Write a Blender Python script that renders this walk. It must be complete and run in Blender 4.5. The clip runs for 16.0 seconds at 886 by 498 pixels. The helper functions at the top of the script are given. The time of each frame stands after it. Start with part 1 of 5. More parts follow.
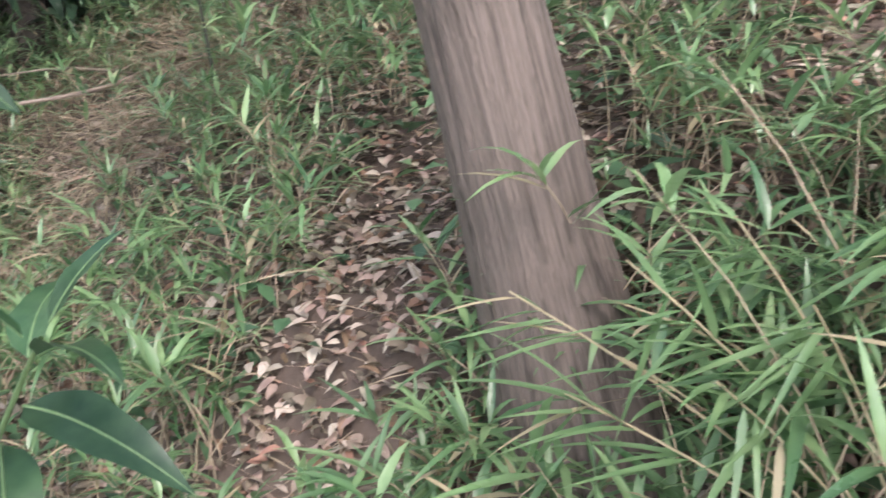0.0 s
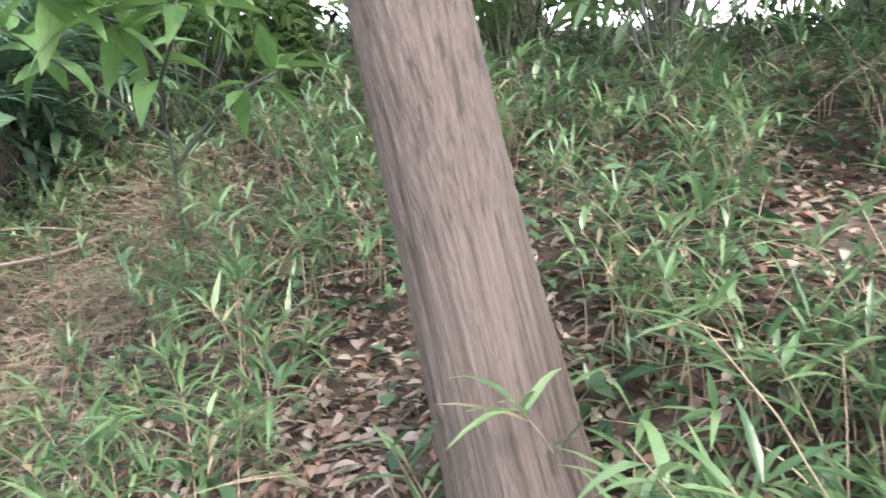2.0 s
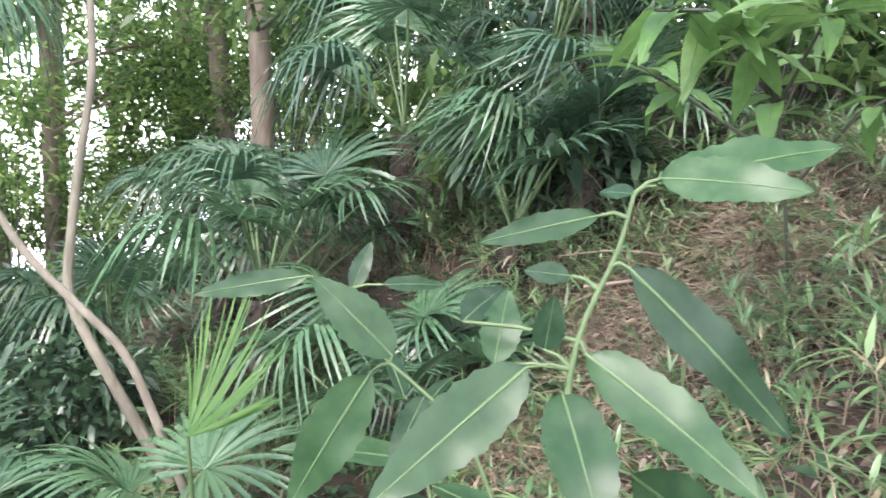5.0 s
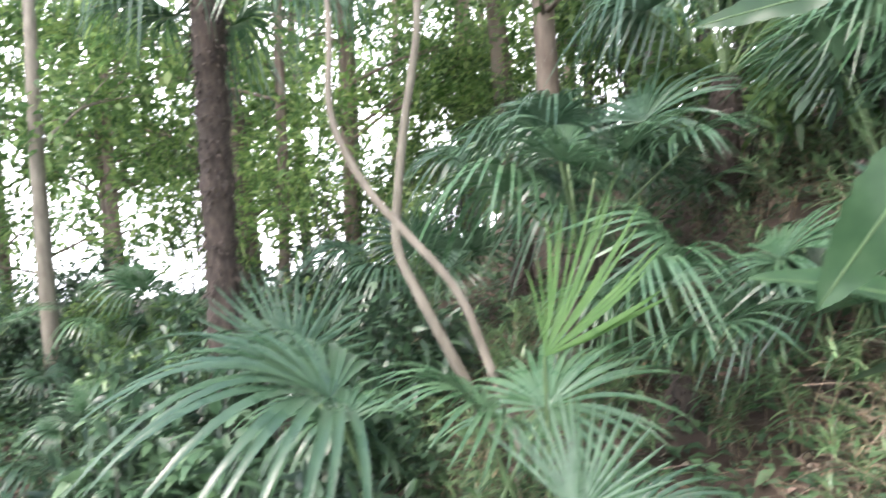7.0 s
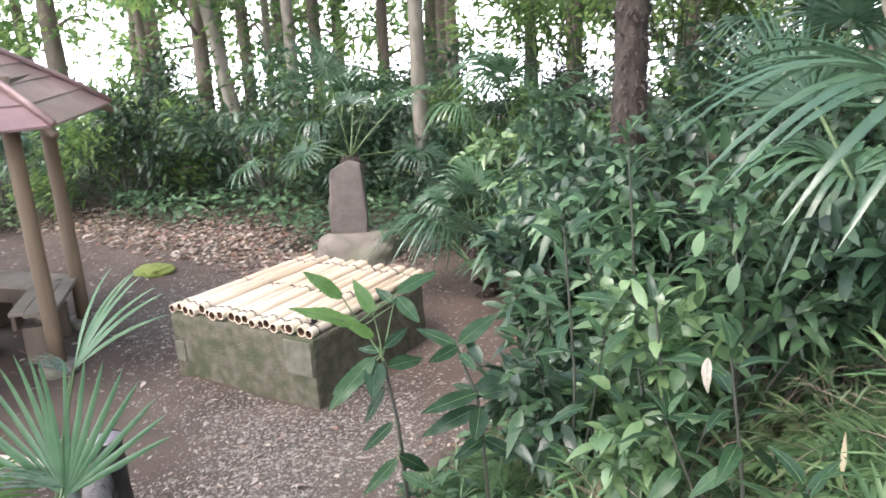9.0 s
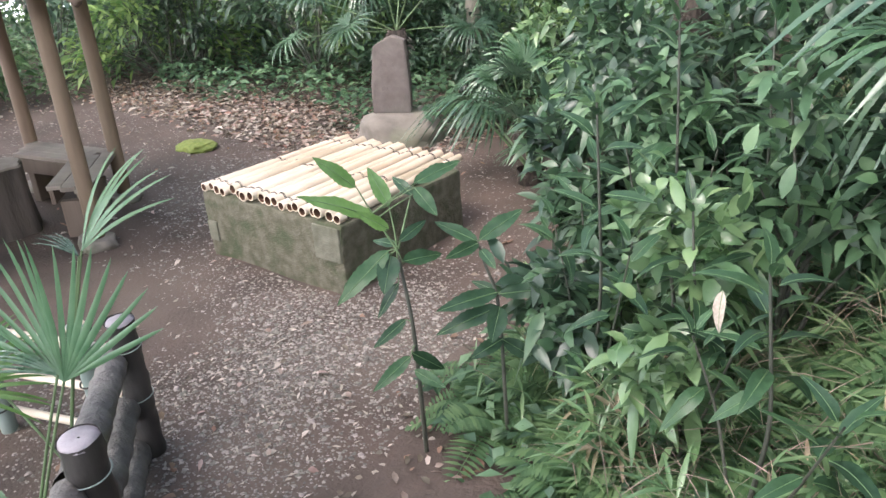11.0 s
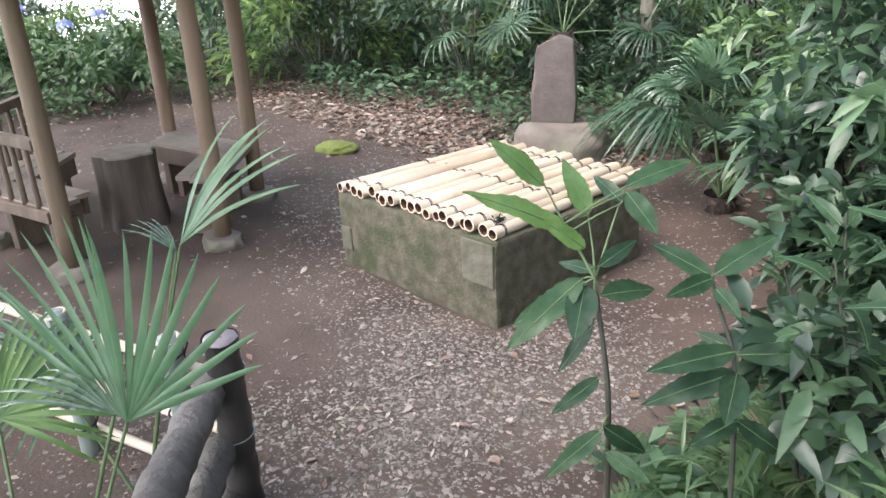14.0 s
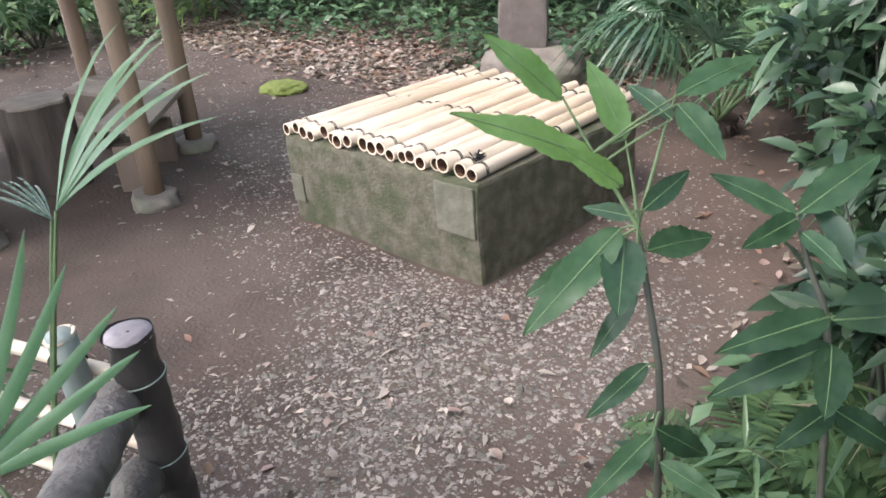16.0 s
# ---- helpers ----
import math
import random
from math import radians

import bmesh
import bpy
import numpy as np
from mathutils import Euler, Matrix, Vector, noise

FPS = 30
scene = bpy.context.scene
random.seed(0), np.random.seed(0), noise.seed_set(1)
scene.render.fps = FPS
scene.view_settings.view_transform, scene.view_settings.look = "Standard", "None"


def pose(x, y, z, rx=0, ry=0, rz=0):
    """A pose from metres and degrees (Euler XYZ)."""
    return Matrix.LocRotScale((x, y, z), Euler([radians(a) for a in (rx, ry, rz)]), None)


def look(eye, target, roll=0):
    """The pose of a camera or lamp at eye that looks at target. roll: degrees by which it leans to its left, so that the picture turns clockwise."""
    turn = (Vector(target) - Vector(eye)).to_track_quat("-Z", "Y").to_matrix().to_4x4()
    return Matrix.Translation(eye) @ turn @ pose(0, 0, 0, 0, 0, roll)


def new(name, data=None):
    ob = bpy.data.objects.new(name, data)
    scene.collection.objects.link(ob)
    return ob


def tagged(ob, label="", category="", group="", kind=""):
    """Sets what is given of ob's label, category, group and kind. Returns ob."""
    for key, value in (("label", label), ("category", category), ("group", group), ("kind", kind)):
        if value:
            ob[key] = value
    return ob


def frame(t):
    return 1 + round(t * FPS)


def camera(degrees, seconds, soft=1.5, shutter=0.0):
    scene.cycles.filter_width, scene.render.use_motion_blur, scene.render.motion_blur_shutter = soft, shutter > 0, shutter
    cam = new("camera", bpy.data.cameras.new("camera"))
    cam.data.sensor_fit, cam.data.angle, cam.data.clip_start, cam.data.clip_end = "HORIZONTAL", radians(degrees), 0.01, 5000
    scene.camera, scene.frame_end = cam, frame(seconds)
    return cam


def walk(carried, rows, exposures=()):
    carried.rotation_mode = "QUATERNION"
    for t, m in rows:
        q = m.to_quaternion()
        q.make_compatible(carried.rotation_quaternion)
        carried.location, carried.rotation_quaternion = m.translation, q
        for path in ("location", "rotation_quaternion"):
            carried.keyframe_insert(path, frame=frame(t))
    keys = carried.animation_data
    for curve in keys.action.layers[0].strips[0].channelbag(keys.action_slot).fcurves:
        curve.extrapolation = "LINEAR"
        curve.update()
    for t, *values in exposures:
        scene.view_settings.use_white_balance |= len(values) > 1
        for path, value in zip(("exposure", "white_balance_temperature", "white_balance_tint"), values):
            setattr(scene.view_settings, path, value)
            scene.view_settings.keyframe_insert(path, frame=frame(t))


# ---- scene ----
EXPOSURE, HAZE = 1.88, 2.3
cam = camera(59.82, 16.0, soft=1.5, shutter=0.3)
# seconds, eye x y z, yaw to the left of +y, pitch up, roll
ROWS = [
    (0, 5.360, -2.964, 2.729, -39.57, -16.44, 1.57),
    (0.5, 5.397, -3.003, 2.779, -45.34, -14.72, 2.11),
    (1, 5.440, -2.982, 2.819, -46.61, -12.61, 2.36),
    (1.5, 5.433, -2.944, 2.860, -45.96, -8.66, 2.32),
    (2, 5.396, -2.889, 2.888, -41.58, -7.10, 2.45),
    (2.5, 5.341, -2.824, 2.895, -36.42, -6.43, 2.05),
    (3, 5.283, -2.743, 2.875, -30.27, -6.28, 2.27),
    (3.5, 5.258, -2.679, 2.864, -23.76, -6.56, 2.20),
    (4, 5.164, -2.667, 2.879, -18.10, -6.93, 2.13),
    (4.5, 5.150, -2.660, 2.884, -10.65, -6.38, 2.33),
    (4.7, 5.140, -2.662, 2.896, -8.35, -6.60, 1.88),
    (6.8, 4.869, -2.380, 2.531, 11.04, -3.49, -1.80),
    (7, 4.771, -2.441, 2.488, 13.71, -4.96, -1.85),
    (7.5, 4.510, -2.548, 2.430, 22.20, -8.48, -2.19),
    (8, 4.099, -2.909, 2.358, 23.49, -12.18, -2.37),
    (8.5, 4.007, -2.869, 2.240, 28.21, -15.02, -2.55),
    (9, 3.918, -2.754, 2.166, 34.09, -17.15, -2.32),
    (9.2, 3.964, -2.703, 2.195, 35.63, -18.90, -2.46),
    (11.3, 3.874, -2.452, 2.081, 39.08, -25.90, -2.19),
    (11.5, 3.733, -2.406, 1.989, 38.45, -25.95, -1.19),
    (12, 3.748, -2.317, 2.008, 49.48, -25.97, -0.50),
    (12.5, 3.739, -2.229, 2.035, 56.83, -25.82, -2.49),
    (13, 3.510, -2.180, 1.883, 49.19, -23.97, -2.52),
    (13.5, 3.384, -2.186, 1.843, 46.39, -24.62, -1.21),
    (14, 3.318, -2.128, 1.797, 49.39, -23.60, -1.82),
    (14.5, 3.265, -2.041, 1.754, 49.74, -22.91, -2.10),
    (15, 3.113, -1.957, 1.680, 48.68, -23.09, -2.57),
    (15.5, 2.984, -1.901, 1.651, 46.87, -25.60, -2.31),
    (16, 2.914, -1.827, 1.588, 46.49, -27.91, -3.71),
]


def eye_pose(x, y, z, yaw, pitch, roll):
    a, b = radians(yaw), radians(pitch)
    ahead = Vector((-math.sin(a) * math.cos(b), math.cos(a) * math.cos(b), math.sin(b)))
    eye = Vector((x, y, z))
    return look(eye, eye + ahead, roll)


walk(cam, [(r[0], eye_pose(*r[1:])) for r in ROWS], [(t, EXPOSURE + e, 6350, 16) for t, e in ((0.0, 0.0), (2.0, 0.3), (4.0, 0.28), (7.0, 0.1), (9.0, 0.0), (12.0, -0.06), (16.0, -0.1))])

# ---------------------------------------------------------------- light
world = bpy.data.worlds.new("overcast_sky")
scene.world = world
world.use_nodes = True
wn = world.node_tree
sky = wn.nodes.new("ShaderNodeTexSky")
sky.sky_type, sky.sun_disc = "NISHITA", False
sky.sun_elevation, sky.sun_rotation = radians(58), radians(200)
sky.air_density, sky.dust_density = 1.0, 4.0
wn.nodes["Background"].inputs["Strength"].default_value = 0.15
wn.links.new(sky.outputs["Color"], wn.nodes["Background"].inputs["Color"])
sun_data = bpy.data.lights.new("sun", "SUN")
sun_data.energy, sun_data.angle, sun_data.color = 0.9, radians(25), (1.0, 0.97, 0.92)
sun = new("sun", sun_data)
SUN_FROM = Vector((math.sin(radians(200)) * math.cos(radians(58)), math.cos(radians(200)) * math.cos(radians(58)), math.sin(radians(58))))
sun.matrix_world = look(SUN_FROM * 40, (0, 0, 0))


# added glowing cylinder 70 m off: bright white haze beyond the wood, backlights leaves
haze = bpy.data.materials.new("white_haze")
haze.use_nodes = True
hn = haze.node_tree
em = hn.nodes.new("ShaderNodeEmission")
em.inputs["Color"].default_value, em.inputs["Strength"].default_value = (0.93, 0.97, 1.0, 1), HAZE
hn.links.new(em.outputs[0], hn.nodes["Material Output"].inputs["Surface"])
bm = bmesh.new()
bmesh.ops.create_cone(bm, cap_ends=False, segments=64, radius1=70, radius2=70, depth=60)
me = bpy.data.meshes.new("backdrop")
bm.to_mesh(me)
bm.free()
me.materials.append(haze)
tagged(new("backdrop", me), "glowing white backdrop for the hazy sky beyond the trees", "sky", kind="structure").location = (0, 0, 14)


# ---------------------------------------------------------------- materials
def mat(name, c1, c2, scale=8.0, rough=0.7, bump=0.2, bump_scale=40.0, vary=0.0, isle=0.0, trans=0.0, metal=0.0, c3=None, stretch=(1, 1, 1), spec=0.5):
    """Two colours mixed by noise, a third one in blots; bump; brightness varied by object or by island; trans: light let through."""
    m = bpy.data.materials.new(name)
    m.use_nodes = True
    nt = m.node_tree
    bs = nt.nodes["Principled BSDF"]
    tc = nt.nodes.new("ShaderNodeTexCoord")
    mp = nt.nodes.new("ShaderNodeMapping")
    mp.inputs["Scale"].default_value = stretch
    nt.links.new(tc.outputs["Object"], mp.inputs["Vector"])

    def tex(sc, detail=4.0):
        n = nt.nodes.new("ShaderNodeTexNoise")
        n.inputs["Scale"].default_value, n.inputs["Detail"].default_value = sc, detail
        nt.links.new(mp.outputs["Vector"], n.inputs["Vector"])
        return n

    def ramp(src, a, b):
        r = nt.nodes.new("ShaderNodeMapRange")
        r.inputs["From Min"].default_value, r.inputs["From Max"].default_value = a, b
        nt.links.new(src, r.inputs["Value"])
        return r.outputs["Result"]

    def mix(fac, a, b):
        x = nt.nodes.new("ShaderNodeMix")
        x.data_type = "RGBA"
        nt.links.new(fac, x.inputs["Factor"])
        for sock, v in ((x.inputs[6], a), (x.inputs[7], b)):
            if isinstance(v, tuple):
                sock.default_value = (*v, 1)
            else:
                nt.links.new(v, sock)
        return x.outputs[2]

    n1 = tex(scale)
    col = mix(ramp(n1.outputs["Fac"], 0.35, 0.65), c1, c2)
    if c3:
        n3 = tex(scale * 0.37, 6.0)
        col = mix(ramp(n3.outputs["Fac"], 0.5, 0.68), col, c3)
    if vary or isle:
        hs = nt.nodes.new("ShaderNodeHueSaturation")
        src = nt.nodes.new("ShaderNodeObjectInfo").outputs["Random"] if vary else nt.nodes.new("ShaderNodeNewGeometry").outputs["Random Per Island"]
        k = vary or isle
        r = nt.nodes.new("ShaderNodeMapRange")
        r.inputs["To Min"].default_value, r.inputs["To Max"].default_value = 1 - k, 1 + k
        nt.links.new(src, r.inputs["Value"])
        nt.links.new(r.outputs["Result"], hs.inputs["Value"])
        h = nt.nodes.new("ShaderNodeMapRange")
        h.inputs["To Min"].default_value, h.inputs["To Max"].default_value = 0.5 + 0.06 * k, 0.5 - 0.06 * k
        nt.links.new(src, h.inputs["Value"])
        nt.links.new(h.outputs["Result"], hs.inputs["Hue"])
        nt.links.new(col, hs.inputs["Color"])
        col = hs.outputs["Color"]
    nt.links.new(col, bs.inputs["Base Color"])
    rr = nt.nodes.new("ShaderNodeMapRange")
    rr.inputs["To Min"].default_value, rr.inputs["To Max"].default_value = max(rough - 0.1, 0.02), min(rough + 0.1, 1)
    nt.links.new(n1.outputs["Fac"], rr.inputs["Value"])
    nt.links.new(rr.outputs["Result"], bs.inputs["Roughness"])
    bs.inputs["Metallic"].default_value = metal
    bs.inputs["Specular IOR Level"].default_value = spec
    if bump:
        b = nt.nodes.new("ShaderNodeBump")
        b.inputs["Strength"].default_value, b.inputs["Distance"].default_value = bump, 0.01
        nt.links.new(tex(bump_scale, 6.0).outputs["Fac"], b.inputs["Height"])
        nt.links.new(b.outputs["Normal"], bs.inputs["Normal"])
    if trans:
        tl = nt.nodes.new("ShaderNodeBsdfTranslucent")
        nt.links.new(col, tl.inputs["Color"])
        ms = nt.nodes.new("ShaderNodeMixShader")
        ms.inputs[0].default_value = trans
        nt.links.new(bs.outputs[0], ms.inputs[1])
        nt.links.new(tl.outputs[0], ms.inputs[2])
        nt.links.new(ms.outputs[0], nt.nodes["Material Output"].inputs["Surface"])
    return m


M_SOIL = mat("soil", (0.086, 0.06, 0.047), (0.053, 0.038, 0.03), 2.2, 0.95, 0.6, 60, c3=(0.1, 0.076, 0.06))
M_STONE_BITS = mat("gravel_stone", (0.25, 0.225, 0.192), (0.12, 0.107, 0.092), 30, 0.85, 0.2, 90, isle=0.5)
M_DRY = mat("dry_leaf", (0.15, 0.11, 0.082), (0.26, 0.21, 0.168), 14, 0.75, 0.2, 60, isle=0.6, trans=0.15)
M_DRY2 = mat("pale_dry_leaf", (0.28, 0.24, 0.195), (0.4, 0.35, 0.29), 14, 0.75, 0.2, 60, isle=0.35, trans=0.15)
M_DRY3 = mat("rusty_dry_leaf", (0.165, 0.095, 0.062), (0.23, 0.15, 0.1), 14, 0.75, 0.2, 60, isle=0.4, trans=0.15)
M_SASA = mat("bamboo_grass_leaf", (0.098, 0.185, 0.078), (0.16, 0.25, 0.12), 9, 0.3, 0.1, 90, isle=0.4, trans=0.32, spec=0.75)
M_STRAW = mat("straw_leaf", (0.27, 0.225, 0.135), (0.36, 0.31, 0.205), 12, 0.7, 0.1, 60, isle=0.3, trans=0.25)
M_LAUREL = mat("laurel_leaf", (0.023, 0.055, 0.028), (0.037, 0.078, 0.038), 7, 0.33, 0.03, 30, vary=0.3, trans=0.15, spec=0.25)
M_FRESH_BACKLIT = mat("fresh_and_backlit_leaf", (0.09, 0.185, 0.05), (0.125, 0.23, 0.07), 7, 0.35, 0.12, 50, vary=0.15, trans=0.35, spec=0.6)
M_DARKLEAF = mat("dark_evergreen_leaf", (0.018, 0.04, 0.02), (0.034, 0.066, 0.034), 7, 0.4, 0.1, 50, isle=0.4, trans=0.15)
M_LAUREL_I = mat("shrub_leaf", (0.034, 0.072, 0.041), (0.06, 0.108, 0.06), 7, 0.34, 0.1, 50, isle=0.5, trans=0.25, spec=0.5)
M_PALM = mat("palm_leaf", (0.045, 0.098, 0.052), (0.075, 0.14, 0.078), 6, 0.28, 0.1, 60, vary=0.3, trans=0.25, spec=0.7)
M_FAN = mat("young_fan_leaf", (0.058, 0.13, 0.066), (0.09, 0.17, 0.092), 6, 0.32, 0.1, 60, vary=0.2, trans=0.3, spec=0.6)
M_YPALM = mat("young_palm_leaf", (0.06, 0.14, 0.036), (0.09, 0.18, 0.05), 6, 0.42, 0.1, 60, vary=0.15, trans=0.35)
M_FERN = mat("fern_leaf", (0.062, 0.125, 0.046), (0.098, 0.17, 0.072), 9, 0.5, 0.1, 60, isle=0.35, trans=0.3)
M_COVER = mat("ground_cover_leaf", (0.052, 0.115, 0.052), (0.09, 0.165, 0.085), 9, 0.45, 0.1, 60, isle=0.45, trans=0.25)
M_CANOPY = mat("tree_leaf", (0.085, 0.16, 0.055), (0.145, 0.235, 0.085), 3, 0.42, 0.0, 60, isle=0.5, trans=0.55)
# lighter yellow-green copy of tree_leaf: light through the leaves put into the colour
M_BACKLIT = mat("backlit_leaf", (0.13, 0.225, 0.065), (0.2, 0.31, 0.115), 3, 0.45, 0.0, 60, isle=0.5, trans=0.68)
M_RIB = mat("leaf_rib", (0.1, 0.175, 0.075), (0.135, 0.21, 0.1), 20, 0.5, 0, 60, trans=0.2)
M_STEM = mat("green_stem", (0.095, 0.15, 0.062), (0.07, 0.11, 0.048), 20, 0.6, 0.1, 60)
M_TWIG = mat("dry_twig", (0.30, 0.24, 0.17), (0.20, 0.16, 0.11), 20, 0.85, 0.2, 60, isle=0.3)
M_DARKSTEM = mat("dark_stem", (0.035, 0.04, 0.03), (0.06, 0.06, 0.045), 20, 0.6, 0.1, 60)
M_BARK = mat("cypress_bark", (0.074, 0.057, 0.048), (0.115, 0.09, 0.078), 190, 0.9, 1.0, 120, c3=(0.036, 0.027, 0.022), stretch=(1, 1, 0.018))
M_BARK2 = mat("tree_bark", (0.13, 0.10, 0.08), (0.20, 0.16, 0.13), 12, 0.9, 0.6, 30, vary=0.3, stretch=(1, 1, 0.3))
M_PALE = mat("pale_bark", (0.13, 0.115, 0.09), (0.2, 0.18, 0.145), 14, 0.85, 0.3, 40, vary=0.15, stretch=(1, 1, 0.4))
M_FIBRE = mat("palm_fibre", (0.03, 0.023, 0.019), (0.075, 0.058, 0.047), 40, 0.95, 0.8, 50, stretch=(1, 1, 0.3))
M_CONC = mat("mossy_concrete", (0.125, 0.114, 0.082), (0.07, 0.068, 0.041), 18, 0.92, 1.0, 60, c3=(0.05, 0.06, 0.028))
M_CAP = mat("concrete_patch", (0.155, 0.145, 0.112), (0.09, 0.092, 0.062), 12, 0.92, 0.7, 50)
M_CANE = mat("bamboo_cane", (0.64, 0.56, 0.45), (0.46, 0.35, 0.24), 7, 0.36, 0.06, 40, vary=0.16, c3=(0.70, 0.64, 0.55), stretch=(1, 0.15, 1))
M_HOLLOW = mat("cane_hollow", (0.06, 0.03, 0.02), (0.12, 0.06, 0.035), 20, 0.9, 0.1, 60)
M_CORD = mat("black_cord", (0.012, 0.012, 0.012), (0.025, 0.022, 0.02), 60, 0.8, 0.3, 200)
M_STELE = mat("weathered_stone", (0.1, 0.082, 0.074), (0.145, 0.12, 0.108), 9, 0.9, 0.6, 50, c3=(0.085, 0.08, 0.066))
M_ROCK = mat("base_rock", (0.19, 0.165, 0.14), (0.13, 0.115, 0.096), 6, 0.92, 0.6, 35, c3=(0.17, 0.17, 0.12))
M_WOOD = mat("weathered_wood", (0.14, 0.105, 0.08), (0.1, 0.075, 0.056), 9, 0.75, 0.3, 50, vary=0.15, stretch=(1, 1, 0.1))
M_POST = mat("post_wood", (0.19, 0.135, 0.09), (0.125, 0.088, 0.058), 9, 0.7, 0.3, 50, vary=0.2, stretch=(1, 1, 0.08))
M_PLANK = mat("bench_plank_wood", (0.24, 0.20, 0.165), (0.18, 0.147, 0.12), 7, 0.75, 0.3, 50, vary=0.15, stretch=(1, 0.1, 1))
M_STUMP = mat("stump_bark", (0.035, 0.028, 0.023), (0.085, 0.068, 0.056), 9, 0.9, 0.8, 25, stretch=(1, 1, 0.25))
M_STUMPTOP = mat("stump_top", (0.2, 0.168, 0.14), (0.15, 0.124, 0.102), 12, 0.85, 0.3, 50)
M_ROOF = mat("copper_brown_roof", (0.215, 0.14, 0.132), (0.165, 0.108, 0.102), 5, 0.32, 0.2, 30, vary=0.12)
M_LOGC = mat("dark_log", (0.075, 0.068, 0.063), (0.125, 0.115, 0.106), 22, 0.75, 1.0, 60, stretch=(1, 1, 0.6), c3=(0.16, 0.148, 0.135))
M_LOGD = mat("black_post", (0.022, 0.02, 0.019), (0.05, 0.045, 0.042), 8, 0.5, 0.3, 40, stretch=(1, 1, 0.3))
M_LOGTOP = mat("log_end", (0.30, 0.27, 0.29), (0.20, 0.18, 0.195), 14, 0.7, 0.4, 60)
M_GREYPOST = mat("grey_green_post", (0.17, 0.215, 0.20), (0.23, 0.27, 0.245), 9, 0.5, 0.15, 40, stretch=(1, 1, 0.2))
M_MOSS = mat("moss", (0.13, 0.17, 0.035), (0.19, 0.22, 0.055), 30, 0.95, 0.8, 90)
M_FLOWER = mat("blue_flower", (0.30, 0.36, 0.72), (0.42, 0.46, 0.80), 40, 0.6, 0.1, 60, isle=0.2, trans=0.3)


# ---------------------------------------------------------------- mesh tools
RNG = np.random.default_rng(7)


class Soup:
    """Points and faces gathered for one mesh."""

    def __init__(self):
        self.v, self.f, self.m, self.n = [], [], [], 0

    def add(self, verts, faces, slot=0):
        verts = np.asarray(verts, float).reshape(-1, 3)
        self.v.append(verts)
        self.f.extend((np.asarray(faces) + self.n).tolist())
        self.m.extend([slot] * len(faces))
        self.n += len(verts)
        return self

    def mesh(self, name, mats, smooth=True):
        me = bpy.data.meshes.new(name)
        me.from_pydata(np.concatenate(self.v).tolist(), [], self.f)
        for x in mats:
            me.materials.append(x)
        me.polygons.foreach_set("material_index", self.m)
        me.polygons.foreach_set("use_smooth", [smooth] * len(self.f))
        me.update()
        return me


def put(name, me, parent=None, m=None, label="", category="", group="", kind=""):
    ob = new(name, me)
    if m is not None:
        ob.matrix_basis = m
    if parent is not None:
        ob.parent = parent
    return tagged(ob, label, category, group, kind)


def unit(a):
    a = np.asarray(a, float)
    return a / np.maximum(np.linalg.norm(a, axis=-1, keepdims=True), 1e-9)


def lance(s):
    return np.sin(np.pi * np.clip(s, 0, 1) ** 0.75) ** 0.9 + 0.02


def grassy(s):
    return np.minimum(s * 6 + 0.15, 1) * (1 - s ** 2.2) + 0.01


def blades(org, fwd, length, width, droop=0.3, fold=0.2, nseg=4, profile=lance, up=(0, 0, 1), twist=0.0, power=2.0):
    """Leaves as folded strips that start at org, run along fwd and droop: points and faces."""
    org, fwd = np.atleast_2d(org), unit(np.atleast_2d(fwd))
    n = len(fwd)
    org = np.broadcast_to(org, (n, 3))
    length, width, droop, twist = (np.broadcast_to(np.asarray(a, float), (n,)) for a in (length, width, droop, twist))
    side = unit(np.cross(fwd, np.broadcast_to(np.asarray(up, float), (n, 3))) + 1e-6)
    nor = np.cross(side, fwd)
    side = np.cos(twist)[:, None] * side + np.sin(twist)[:, None] * nor
    nor = np.cross(side, fwd)
    s = np.linspace(0, 1, nseg + 1)
    prof = profile(s)
    mid = org[:, None] + length[:, None, None] * (s[None, :, None] * fwd[:, None] + (s**power)[None, :, None] * droop[:, None, None] * np.array([0, 0, -1.0]))
    hw = 0.5 * width[:, None, None] * prof[None, :, None]
    a = mid - hw * side[:, None] + fold * hw * nor[:, None]
    b = mid + hw * side[:, None] + fold * hw * nor[:, None]
    v = np.stack([a, mid, b], 2).reshape(-1, 3)
    i = np.arange(nseg)[:, None] * 3
    q = np.concatenate([i + [0, 1, 4, 3], i + [1, 2, 5, 4]], 0)
    f = (np.arange(n)[:, None, None] * 3 * (nseg + 1) + q[None]).reshape(-1, 4)
    return v, f


def small_leaves(org, fwd, length, width, tilt):
    """Far leaves, one kite-shaped face each."""
    fwd = unit(fwd)
    side = unit(np.cross(fwd, [0, 0, 1.0]) + 1e-6)
    side = np.cos(tilt)[:, None] * side + np.sin(tilt)[:, None] * np.cross(side, fwd)
    ln, hw = np.asarray(length)[:, None], 0.5 * np.asarray(width)[:, None]
    mid = org + 0.45 * ln * fwd
    v = np.stack([org, mid + hw * side, org + ln * (fwd - [0, 0, 0.2]), mid - hw * side], 1).reshape(-1, 3)
    return v, np.arange(4 * len(org)).reshape(-1, 4)


